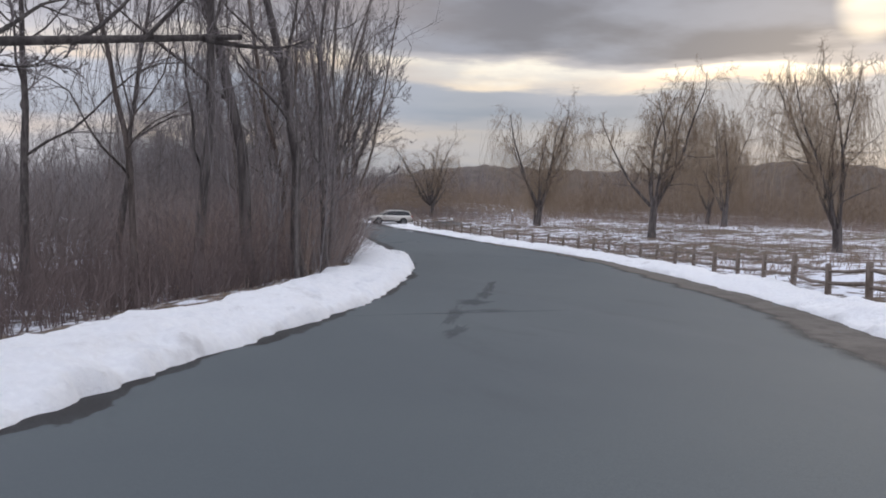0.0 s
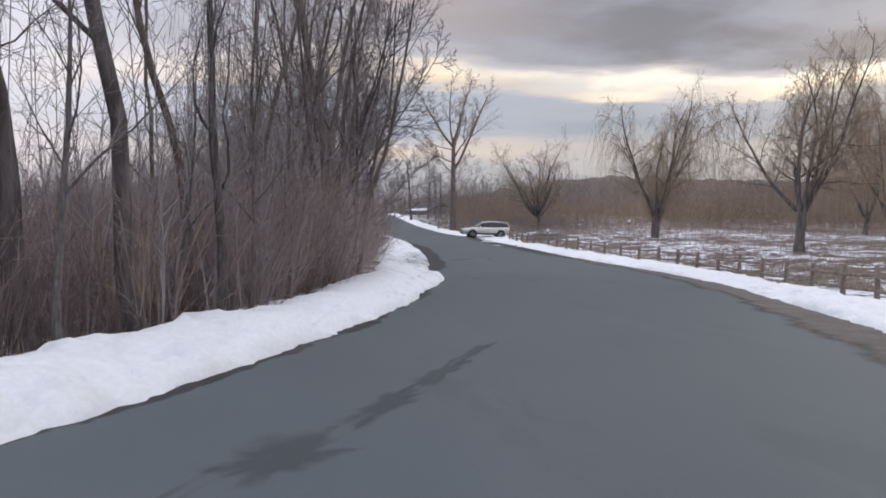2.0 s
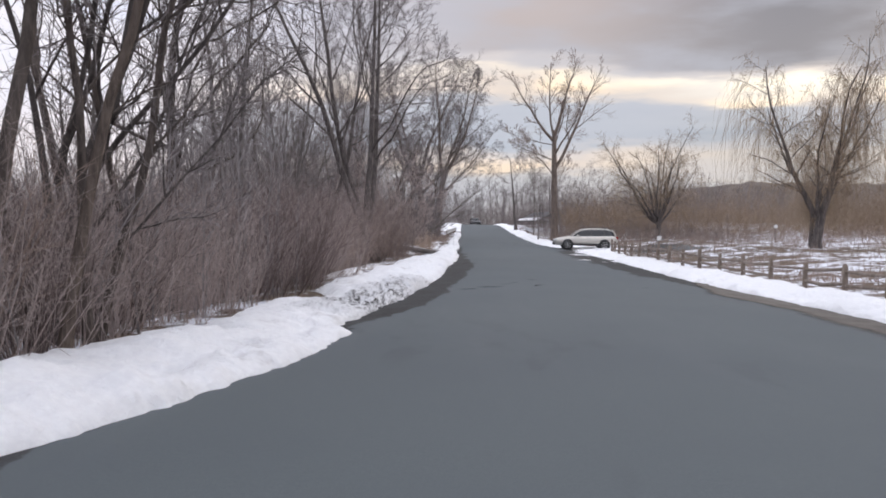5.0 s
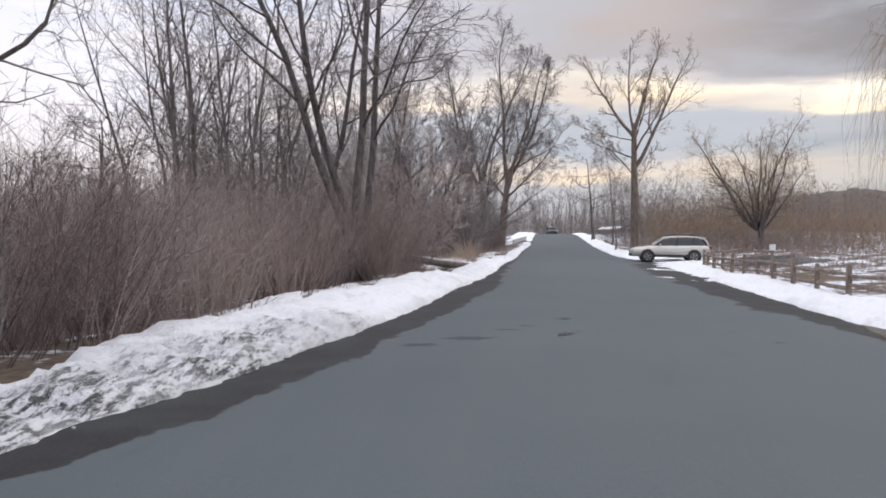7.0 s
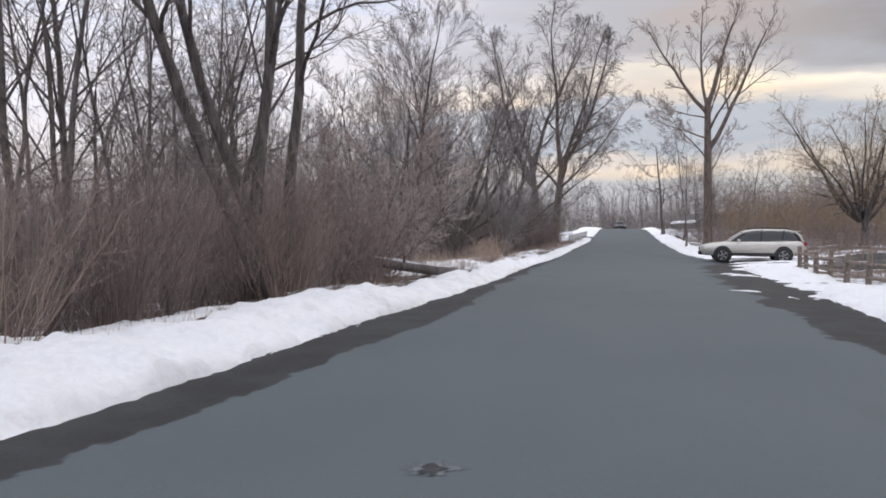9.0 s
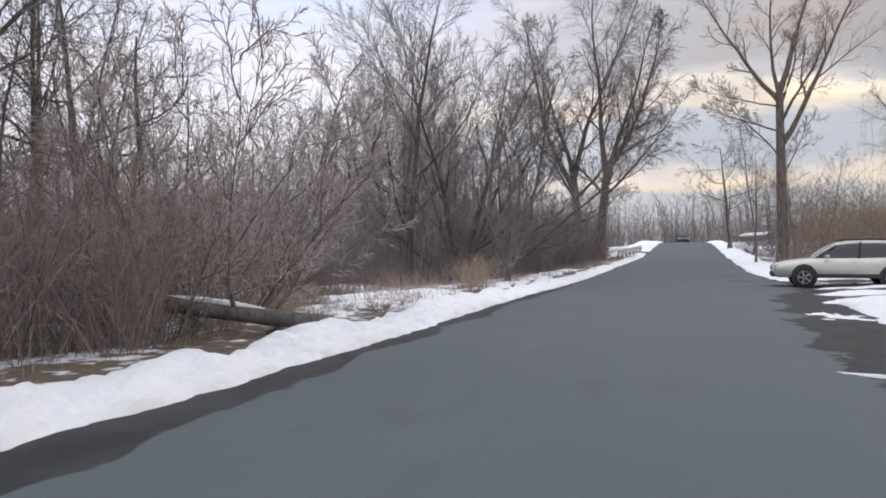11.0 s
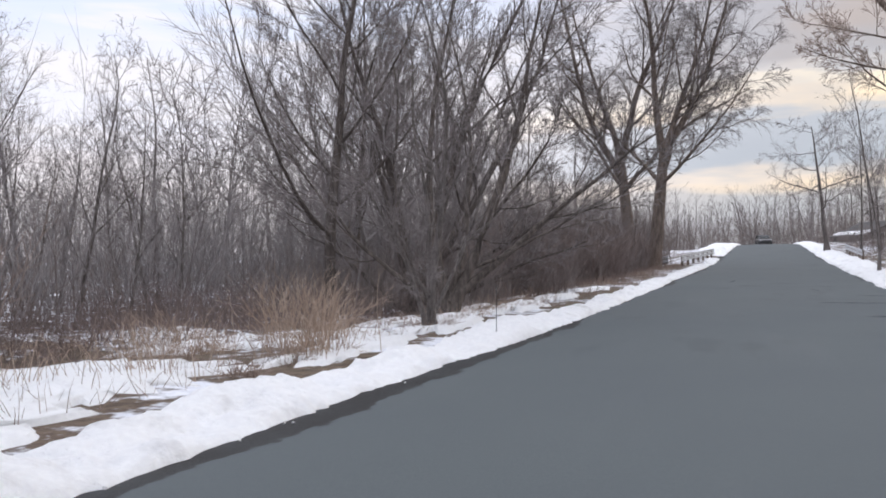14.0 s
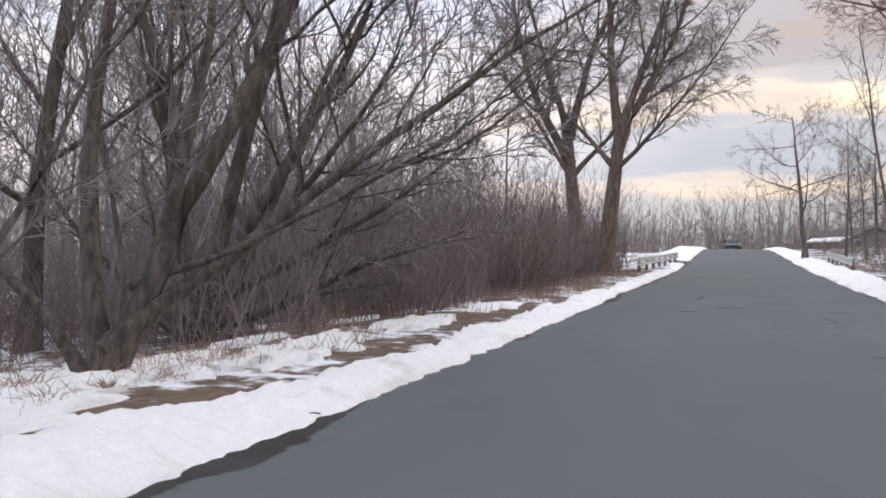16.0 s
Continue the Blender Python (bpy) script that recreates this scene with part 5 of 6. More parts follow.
for x, y, t, sc in ((-20.5, -13.3, 40, 0.66), (-18.9, -8.6, 290, 0.66)):
    TRUNK_C.place(x, y, t, sc, group="thicket maples")
SPREAD.place(-16.6, 28.0, 20, 0.6, label="low wide bare tree in the brush")
SPREAD.place(-14.4, 24.8, 150, 0.5, label="low wide bare tree in the brush")
BUSH = limb_tree("roadside_bush", 71, [
    ((0.5 * math.cos(a), 0.5 * math.sin(a), 0), (s * math.cos(a), s * math.sin(a), 1), h, 0.029) for a, s, h in
    ((0.2, 0.5, 5.6), (0.9, 0.9, 4.6), (1.7, 0.4, 5.9), (2.4, 0.8, 5.0), (3.1, 0.55, 5.8), (3.8, 1.0, 4.4), (4.5, 0.5, 5.4), (5.2, 0.85, 4.8), (5.8, 1.1, 4.2), (0.5, 1.3, 3.8), (2.8, 1.4, 3.6))],
    "big leafless roadside bush with pale grey-brown stems", BARK_GREY, TWIG_MAUVE, droop=0.1, kids=7, fine=4, ratio=0.36, tips=3, start=0.12, power=1.3)
for x, y, t, sc in ((-7.9, 37.2, 40, 1.0), (-9.4, 40.2, 200, 1.1), (-7.6, 34.6, 110, 0.7)):
    BUSH.place(x, y, t, sc)
for x, y, t, sc in ((15.5, 139.0, 40, 0.8), (18.5, 143.0, 130, 0.8), (21.5, 138.0, 240, 0.75)):
    SPREAD.place(x, y, t, sc, label="bare low tree before the far house")

# ---------------------------------------------------------------- shrubs and thickets
SHRUB = [shrub_plant("shrub", 60 + i, 26, 2.3, 0.6, 0.5, (TWIG_RED, TWIG_BROWN, TWIG_RED)[i]) for i in range(3)]
for k in range(88):
    y = rng.uniform(-14, 36) if k < 64 else rng.uniform(64, 98)
    off = (2.2 + 3.6 * rng.uniform() ** 1.3) if k < 64 else rng.uniform(2.0, 6)
    s = rng.uniform(0.75, 1.3)
    SHRUB[k % 3].place(float(left_x(y)) - off - 0.7, y, rng.uniform(0, 360), s * 1.1, 0.05, "roadside shrubs")


def band(seed, n, y0, y1, d0, d1, h0, h1, power=1.0):
    r = np.random.default_rng(seed)
    ys = r.uniform(y0, y1, n)
    xs = left_x(ys) - (d0 + (d1 - d0) * r.uniform(0, 1, n) ** power)
    hs = r.uniform(h0, h1, n) * (1 + 0.3 * noise2(xs, ys, seed, 3.0))
    return xs, ys, hs


xs, ys, hs = band(1, 4200, -3, 16, 2.3, 11, 1.2, 3.0, 1.3)
sticks(1, xs, ys, hs, 0.0058, 0.22, TWIG_MAUVE, "thicket", "dense tangle of leafless brown brush", "thicket", seg=3, wander=0.19, kids=9, ratio=0.34, angle=54, clump=11, start_at=0.22)
xs, ys, hs = band(21, 2100, -17, -8, 3.2, 9.5, 0.7, 2.4, 1.0)
sticks(21, xs, ys, hs, 0.0052, 0.22, TWIG_RED, "thicket", "dark dense saplings and brush inside the bend", "thicket", seg=3, wander=0.19, kids=9, ratio=0.34, angle=54, clump=9, start_at=0.2)
xs, ys, hs = band(24, 2400, -8.5, -1.5, 2.6, 9, 1.2, 3.4, 1.5)
sticks(24, xs, ys, hs, 0.0055, 0.22, TWIG_UMBER, "thicket", "dense brown brush along the back of the snow bank", "thicket", seg=3, wander=0.19, kids=9, ratio=0.34, angle=54, clump=11, start_at=0.22)
xs, ys, hs = band(18, 1600, -14, 26, 9, 30, 2.6, 4.2)
sticks(18, xs, ys, hs, 0.022, 0.2, TWIG_DUN, "thicket", "dark dense brush behind the thicket", "thicket", seg=2, wander=0.15, kids=7)
xs, ys, hs = band(17, 2400, 50, 108, 11, 32, 3.2, 7.0)
sticks(17, xs, ys, hs, 0.018, 0.2, TWIG_HAZE, "thicket", "dark grey brush across the marsh", "thicket", seg=2, wander=0.15, kids=7)
xs, ys, hs = band(4, 4400, 15, 37, 3.9, 11, 1.7, 3.5, 1.2)
sticks(4, xs, ys, hs, 0.0062, 0.22, TWIG_UMBER, "thicket", "dense tangle of leafless brown brush", "thicket", seg=3, wander=0.19, kids=9, ratio=0.34, angle=54, clump=11, start_at=0.22)
xs, ys, hs = band(28, 420, 28.5, 33.2, 2.3, 4.4, 1.5, 2.8)
sticks(28, xs, ys, hs, 0.0062, 0.26, TWIG_UMBER, "thicket", "round leafless bush at the foot of the roadside maples", "thicket", seg=3, wander=0.19, kids=9, ratio=0.34, angle=54, clump=14, start_at=0.22)
xs, ys, hs = band(12, 120, -12, 12, 2.4, 4.6, 2.2, 5.2)
sticks(12, xs, ys, hs, 0.017, 0.10, TWIG_HAZE, "thicket", "close-set tall bare poles in the brush", "thicket", seg=6, wander=0.07, kids=22, ratio=0.2)
xs, ys, hs = band(26, 140, -12, 13, 3.4, 8.5, 2.6, 6.2)
sticks(26, xs, ys, hs, 0.015, 0.12, TWIG_DUN, "thicket", "thin twiggy saplings standing over the brush", "thicket", seg=6, wander=0.13, kids=26, ratio=0.17, angle=52)
xs, ys, hs = band(27, 1500, 48, 66, 6.2, 13, 0.5, 1.5)
sticks(27, xs, ys, hs, 0.008, 0.4, TWIG_RED, "thicket", "low dark brown briars behind the marsh grass", "thicket", seg=2, wander=0.3, kids=8, ratio=0.5, angle=55)
xs, ys, hs = band(2, 2100, -40, 120, 11, 42, 1.8, 3.8)
sticks(2, xs, ys, hs, 0.020, 0.18, TWIG_DUN, "thicket", "dark leafless brush in the swamp behind the road", "thicket", seg=2, wander=0.13, kids=6)
xs, ys, hs = band(16, 1500, 36, 50, 8, 16, 1.2, 2.8)
sticks(16, xs, ys, hs, 0.012, 0.26, TWIG_BROWN, "thicket", "leafless bushes in the marsh edge", "thicket", seg=2, wander=0.15, kids=6)
xs, ys, hs = band(3, 2900, 62, 102, 3.2, 12, 1.2, 2.9)
sticks(3, xs, ys, hs, 0.012, 0.24, TWIG_DUN, "thicket", "tangled leafless brush under the willows", "thicket", seg=2, wander=0.15, kids=6)
xs, ys, hs = band(20, 1050, 76, 105, 3.0, 13, 2.6, 6.0)
sticks(20, xs, ys, hs, 0.02, 0.14, TWIG_DUN, "thicket", "close-set grey saplings and brush under the tall willows", "thicket", seg=4, wander=0.12, kids=12, ratio=0.32)
xs, ys, hs = band(13, 1400, -31, -13, 3.6, 14, 0.3, 1.1)
sticks(13, xs, ys, hs, 0.011, 0.25, TWIG_RED, "thicket", "low reddish brush over wet snow", "thicket", kids=5)


def woods(seed, n, place, h0, h1, name, label, twig, r=0.09):
    rr = np.random.default_rng(seed)
    xs, ys = place(rr, n)
    hs = rr.uniform(h0, h1, n)
    start = np.stack([xs, ys, land_z(xs, ys) - 0.1], 1)
    way = np.stack([rr.normal(0, 0.08, n), rr.normal(0, 0.08, n), np.ones(n)], 1)
    g = grow(seed, (start, way, hs, r * rr.uniform(0.5, 1.3, n)), [
        dict(seg=3, sides=3, wander=0.06, up=0.03, tip=0.2),
        dict(kids=12, start=0.06, angle=42, ratio=0.40, thick=0.45, seg=2, sides=3, wander=0.13, up=0.08, tip=0.35, least=0.026),
        dict(kids=5, start=0.1, angle=42, ratio=0.65, thick=0.8, seg=1, sides=3, wander=0.1, up=0.05, tip=0.5, least=0.022)])
    return tagged(new(name, mesh_from(name, *tubes(g), twig, smooth=False)), label, "woods", kind="stuff")


def arc(a0, a1, r0, r1, cx=0.0, cy=20.0):
    def place(r, n):
        a, d = np.radians(r.uniform(a0, a1, n)), r.uniform(r0, r1, n)
        return cx + np.sin(a) * d, cy + np.cos(a) * d
    return place


woods(5, 200, arc(36, 100, 80, 125), 6, 10.5, "far_woods", "belt of bare golden-brown willows across the meadow", TWIG_OSIER, r=0.06)
woods(25, 130, arc(9, 37, 105, 160), 5.5, 8.5, "far_woods", "low bare grey-brown woods along the meadow", TWIG_DUN, r=0.06)
woods(15, 140, arc(36, 100, 125, 170), 9, 13, "far_woods", "taller bare woods behind the meadow", TWIG_DUN)
woods(6, 400, lambda r, n: (r.uniform(-80, 80, n), r.uniform(180, 235, n)), 8, 12.5, "far_woods", "distant bare grey woods where the road ends", TWIG_GREY, r=0.15)
woods(8, 75, lambda r, n: ((lambda y: (left_x(y) - r.uniform(8, 20, n), y))(r.uniform(64, 104, n))), 7, 12, "far_woods", "close-set bare grey trees behind the roadside willows", TWIG_HAZE, r=0.05)
woods(7, 240, lambda r, n: (left_x(np.linspace(-40, 180, n)) - r.uniform(42, 95, n), np.linspace(-40, 180, n)), 8, 13, "far_woods", "distant bare woods beyond the swamp", TWIG_HAZE)


def build_hill():
    """A low wooded ridge on the horizon beyond the meadow."""
    az = np.radians(np.linspace(2, 125, 620))
    d = np.linspace(0, 1, 14)
    lift = (17 * ramp01(np.degrees(az), 2, 10) + 12 * ramp01(np.degrees(az), 10, 24) + 5 * ramp01(np.degrees(az), 30, 46)) * (0.92 + 0.08 * smooth_noise(np.degrees(az), 88, 9.0)) + 1.0 * smooth_noise(np.degrees(az), 89, 0.8) + 0.7 * smooth_noise(np.degrees(az), 87, 0.28)
    R = 330 + 160 * d
    X, Y = np.sin(az)[:, None] * R[None], 20 + np.cos(az)[:, None] * R[None]
    Z = 0.6 + lift[:, None] * np.sin(np.clip(d / 0.7, 0, 1) * np.pi / 2)[None] + 0.9 * noise2(X, Y, 90, 9.0) * (d > 0.05)[None]
    tagged(new("far_hill", mesh_from("far_hill", np.stack([X, Y, Z], -1).reshape(-1, 3), grid_faces(len(az), len(d)), HILLWOOD)), "long low ridge of bare winter woods on the horizon", "hill", kind="structure")


HILLWOOD = simple_material("bare_hill_woods", (0.10, 0.080, 0.066), (0.17, 0.138, 0.115), 0.12, 0.95, bump=1.0)
build_hill()


def belt(seed, n, place, h0, h1, twig, label, r=0.03):
    rr = np.random.default_rng(seed)
    xs, ys = place(rr, n)
    hs = rr.uniform(h0, h1, n) * (1 + 0.28 * noise2(xs, ys, seed, 11.0) + 0.12 * noise2(xs, ys, seed + 1, 4.0))
    sticks(seed, xs, ys, hs, r, 0.3, twig, "brush_belt", label, "brush", seg=2, wander=0.3, kids=9, ratio=0.5, angle=54)


belt(31, 2900, arc(33, 105, 66, 104), 5.0, 7.2, TWIG_OSIER, "belt of golden-brown osier brush across the meadow", r=0.02)
belt(36, 2100, arc(9, 36, 62, 108), 3.4, 6.0, TWIG_OSIER, "low golden-brown brush across the meadow", r=0.015)
belt(34, 1500, arc(34, 105, 104, 130), 7.0, 9.5, TWIG_DUN, "dark brush at the foot of the far woods", r=0.03)
belt(35, 1700, arc(8, 105, 44, 70), 0.5, 1.7, TWIG_BROWN, "low brown weeds and briars at the meadow edge", r=0.02)
belt(32, 1900, lambda r, n: (r.uniform(-70, 70, n), r.uniform(168, 190, n)), 4.5, 7.0, TWIG_DUN, "grey undergrowth at the end of the road", r=0.03)
belt(33, 1400, lambda r, n: ((lambda y: (right_x(y) + 3.5 + r.uniform(0, 16, n), y))(r.uniform(66, 150, n))), 1.0, 2.8, TWIG_DUN, "brown brush behind the far snow bank", r=0.018)


def field(seed, n, place, h0, h1, twig, name, label, r=0.006, lean=0.35, seg=1):
    rr = np.random.default_rng(seed)
    xs, ys = place(rr, n)
    keep = noise2(xs, ys, seed, 2.2) + 0.5 * noise2(xs, ys, seed + 1, 0.8) > -0.15
    xs, ys = xs[keep], ys[keep]
    sticks(seed, xs, ys, rr.uniform(h0, h1, len(xs)), r, lean, twig, name, label, "grass", seg=seg, kids=0)


field(21, 15000, lambda r, n: ((lambda y: (right_x(y) + 3.6 + 52 * r.uniform(0, 1, n) ** 1.6, y))(r.uniform(-25, 95, n))), 0.25, 0.9, TWIG_BROWN, "dead_grass", "dry brown weeds poking through meadow snow", r=0.017)
field(25, 6000, lambda r, n: ((lambda y: (left_x(y) - 1.25 - 3.6 * r.uniform(0, 1, n), y))(r.uniform(60, 98, n))), 0.12, 0.6, TWIG_BROWN, "dead_grass", "dead brown weeds and fallen twigs behind the snow bank", r=0.007, lean=0.55, seg=3)
field(22, 4200, lambda r, n: ((lambda y: (left_x(y) - 1.9 - 12 * r.uniform(0, 1, n) ** 1.3, y))(r.uniform(34, 60, n))), 0.14, 0.55, TWIG_BROWN, "dead_grass", "dry yellow-brown grass and sedge in the marsh snow", r=0.005, lean=0.6, seg=3)
field(23, 2500, lambda r, n: ((lambda y: (left_x(y) - 2.0 - 1.2 * r.uniform(0, 1, n), y))(r.uniform(-20, 100, n))), 0.1, 0.4, REED, "dead_grass", "dry grass along the back of the snow bank", r=0.006, lean=0.5)


def reed_clump(x, y, n, h, spread, seed):
    r = np.random.default_rng(seed)
    xs, ys = x + r.normal(0, spread, n), y + r.normal(0, spread, n)
    z = land_z(xs, ys)
    start = np.stack([xs, ys, z - 0.05], 1)
    lean = 0.24 if h > 0.6 else 0.6
    way = np.stack([r.normal(0, lean, n), r.normal(0, lean, n), np.ones(n)], 1)
    g = grow(seed, (start, way, h * r.uniform(0.6, 1.1, n), 0.0055 * r.uniform(0.6, 1.3, n)), [
        dict(seg=4, sides=3, wander=0.10, up=-0.28 if h > 0.6 else -0.5, tip=0.4), dict(kids=3, start=0.55, angle=22, ratio=0.3, thick=0.8, seg=1, sides=3, wander=0.1, up=-0.1, tip=0.4)])
    tagged(new("reed_clump", mesh_from("reed_clump", *tubes(g), REED, smooth=False)), "clump of tall dry yellow grass beside the snow" if h > 0.6 else "low matted tussock of dead grass in snow", "grass clump", "reed clumps", kind="stuff")


for k, (x, y, n, h, s) in enumerate(((-5.6, 49.6, 200, 1.35, 0.30), (-6.3, 47.2, 50, 0.8, 0.4), (-7.5, 46.2, 50, 0.7, 0.4), (-6.2, 51.4, 90, 1.1, 0.3), (-8.8, 50.4, 110, 0.9, 0.5), (-9.6, 44.5, 100, 0.7, 0.5), (-6.0, 42.0, 40, 0.65, 0.4), (-7.4, 38.8, 100, 0.8, 0.4))):
    reed_clump(x, y, n, h, s, 400 + k)

_r = np.random.default_rng(31)
for k in range(24):
    y = _r.uniform(35, 60)
    reed_clump(float(left_x(y)) - 2.2 - 7.5 * _r.uniform() ** 1.2, y, 80, _r.uniform(0.22, 0.5), _r.uniform(0.12, 0.30), 500 + k)


def sedge_tussocks(seed, n, blades):
    """Low domed tufts of brown sedge that stand out of the thin snow of the marsh."""
    r = np.random.default_rng(seed)
    y = r.uniform(33, 61, n)
    x = left_x(y) - 1.8 - 8.5 * r.uniform(0, 1, n) ** 1.1
    keep = noise2(x, y, seed, 2.0) > -0.25
    x, y = x[keep], y[keep]
    size = r.uniform(0.11, 0.27, len(x))
    X, Y, S = np.repeat(x, blades), np.repeat(y, blades), np.repeat(size, blades)
    m = len(X)
    a, d = r.uniform(0, 6.283, m), np.sqrt(r.uniform(0, 1, m))
    X, Y = X + S * 0.7 * d * np.cos(a), Y + S * 0.7 * d * np.sin(a)
    start = np.stack([X, Y, land_z(X, Y) - 0.02], 1)
    way = np.stack([0.9 * d * np.cos(a), 0.9 * d * np.sin(a), np.ones(m)], 1) + r.normal(0, 0.25, (m, 3))
    g = grow(seed, (start, way, S * r.uniform(0.9, 1.9, m), 0.006 * r.uniform(0.6, 1.3, m)), [dict(seg=2, sides=3, wander=0.12, up=-0.55, tip=0.35)])
    tagged(new("sedge_tussocks", mesh_from("sedge_tussocks", *tubes(g), TWIG_BROWN, smooth=False)), "low domed tufts of brown sedge in thin marsh snow", "grass", kind="stuff")


sedge_tussocks(77, 260, 54)


def fallen_log():
    log = tagged(new("fallen_log"), "fallen grey tree trunk with snow on top", "log")
    a, b = Vector((-5.0, 35.2, 0.16)), Vector((-8.9, 33.7, 0.26))
    g = grow(95, ([tuple(a)], [tuple((b - a).normalized())], [(b - a).length], [0.125]), [
        dict(seg=8, sides=8, wander=0.03, up=0.0, tip=1.15), dict(kids=5, start=0.1, angle=55, ratio=0.2, thick=0.35, seg=4, sides=5, wander=0.12, up=0.12, tip=0.4),
        dict(kids=3, start=0.3, angle=40, ratio=0.5, thick=0.5, seg=2, sides=3, wander=0.12, up=0.05, tip=0.4, least=0.006)])
    child("trunk", mesh_from("trunk", *tubes(g[:1]), BARK_GREY), log)
    for i in range(5):
        one = [(g[1][0][i:i + 1], g[1][1][i:i + 1], g[1][2]), (g[2][0][3 * i:3 * i + 3], g[2][1][3 * i:3 * i + 3], g[2][2])]
        child("branch", mesh_from("branch", *tubes(one), BARK_GREY), log, "dead broken branch")
    P = g[0][0][0]
    top = P[2:6] + np.array([0, 0, 0.118])
    child("snow_cap", mesh_from("snow_cap", *tubes([(top[None], np.array([[0.02, 0.075, 0.07, 0.015]]), 6)]), SNOW), log, "strip of snow")


fallen_log()

# ---------------------------------------------------------------- vehicles
def paint_material(name, c, metal=0.55):
    mt = Mat(name, rough=0.32, metal=metal, spec=0.5)
    n = mt.noise(3.0, 4)
    low = mt.noise(9.0, 5)
    col = mt.mix(mt.math("MULTIPLY", mt.step(n, 0.4, 0.7), 0.3), c, tuple(0.82 * x for x in c))
    mt.color(mt.mix(mt.math("MULTIPLY", mt.step(low, 0.55, 0.75), 0.25), col, (0.25, 0.23, 0.2)))
    mt.bsdf.inputs["Coat Weight"].default_value = 0.5
    mt.bsdf.inputs["Coat Roughness"].default_value = 0.12
    return mt.m


SILVER = paint_material("tan_silver_paint", (0.60, 0.57, 0.52), 0.4)
DARKPAINT = paint_material("dark_paint", (0.05, 0.05, 0.055), 0.3)
GLASS = Mat("tinted_glass", (0.02, 0.022, 0.025), 0.06, 0.0, 0.6).m
RUBBER = simple_material("tyre_rubber", (0.025, 0.025, 0.026), (0.045, 0.045, 0.045), 12, 0.85, bump=0.2)
TRIM = simple_material("black_plastic_trim", (0.03, 0.03, 0.031), (0.05, 0.05, 0.05), 10, 0.6, bump=0.1)
ALLOY = simple_material("alloy_rim", (0.42, 0.42, 0.42), (0.55, 0.55, 0.55), 10, 0.35, metal=0.8, bump=0)
RED_LENS = Mat("red_lamp_lens", (0.32, 0.02, 0.02), 0.15, 0.0, 0.6).m
CLEAR_LENS = Mat("clear_lamp_lens", (0.62, 0.63, 0.65), 0.12, 0.2, 0.7).m


def loft(name, stations, material):
    """Closed skin through mirrored half sections: each station is (x, [(y, z), ...]) from the bottom centre to the top centre."""
    V, m = [], None
    for x, half in stations:
        ring = half + [(-y, z) for y, z in half[::-1][1:-1]]
        m = len(ring)
        V += [(x, y, z) for y, z in ring]
    V, F = np.array(V), []
    for k in range(len(stations) - 1):
        i = np.arange(m)
        F.append(np.stack([k * m + i, k * m + (i + 1) % m, (k + 1) * m + (i + 1) % m, (k + 1) * m + i], 1))
    F = np.concatenate(F)
    n = len(V)
    caps = []
    V = np.vstack([V, V[:m].mean(0), V[n - m:n].mean(0)])
    for i in range(m):
        caps.append((n, (i + 1) % m, i, i))
        caps.append((n + 1, n - m + i, n - m + (i + 1) % m, n - m + (i + 1) % m))
    me = bpy.data.meshes.new(name)
    faces = [tuple(f) for f in F.tolist()] + [c[:3] for c in caps]
    me.from_pydata(V.tolist(), [], faces)
    me.polygons.foreach_set("use_smooth", np.full(len(me.polygons), True))
    me.materials.append(material)
    return me


def box_part(name, lo, hi, material, parent, label="", bevel=0.012):
    bm = bmesh.new()
    bmesh.ops.create_cube(bm, size=1.0)
    lo, hi = Vector(lo), Vector(hi)
    for v in bm.verts:
        v.co = Vector([lo[i] + (v.co[i] + 0.5) * (hi[i] - lo[i]) for i in range(3)])
    bmesh.ops.bevel(bm, geom=bm.edges[:], offset=bevel, segments=2, affect="EDGES", profile=0.5)
    return part(name, bm, material, parent, label)


def lathe(name, profile, material, n=28):
    """A ring round the y axis from (radius, y) points."""
    th = np.arange(n) * 2 * np.pi / n
    V = np.concatenate([np.stack([r * np.cos(th), np.full(n, y), r * np.sin(th)], 1) for r, y in profile])
    F = []
    for k in range(len(profile) - 1):
        i = np.arange(n)
        F.append(np.stack([k * n + i, k * n + (i + 1) % n, (k + 1) * n + (i + 1) % n, (k + 1) * n + i], 1))
    return mesh_from(name, V, np.concatenate(F), material)


TYRE = lathe("tyre", [(0.215, -0.10), (0.30, -0.112), (0.335, -0.09), (0.342, 0.0), (0.335, 0.09), (0.30, 0.112), (0.215, 0.10)], RUBBER)
HUB = lathe("rim", [(0.22, 0.10), (0.225, 0.085), (0.21, 0.05), (0.20, 0.045), (0.001, 0.05)], TRIM)


def spoke_mesh():
    bm = bmesh.new()
    for k in range(5):
        for s in (-0.06, 0.06):
            a = k * 2 * math.pi / 5 + s
            c, sn = math.cos(a), math.sin(a)
            m = bmesh.ops.create_cube(bm, size=1.0)["verts"]
            for v in m:
                r = 0.03 + (v.co.x + 0.5) * 0.19
                w = v.co.z * 0.03
                v.co = Vector((r * c - w * sn, 0.085 + v.co.y * 0.03, r * sn + w * c))
    me = bpy.data.meshes.new("spokes")
    bm.to_mesh(me)
    bm.free()
    me.materials.append(ALLOY)
    return me


SPOKES = spoke_mesh()
LIP = lathe("rim_lip", [(0.21, 0.098), (0.228, 0.108), (0.228, 0.09), (0.212, 0.085)], ALLOY)


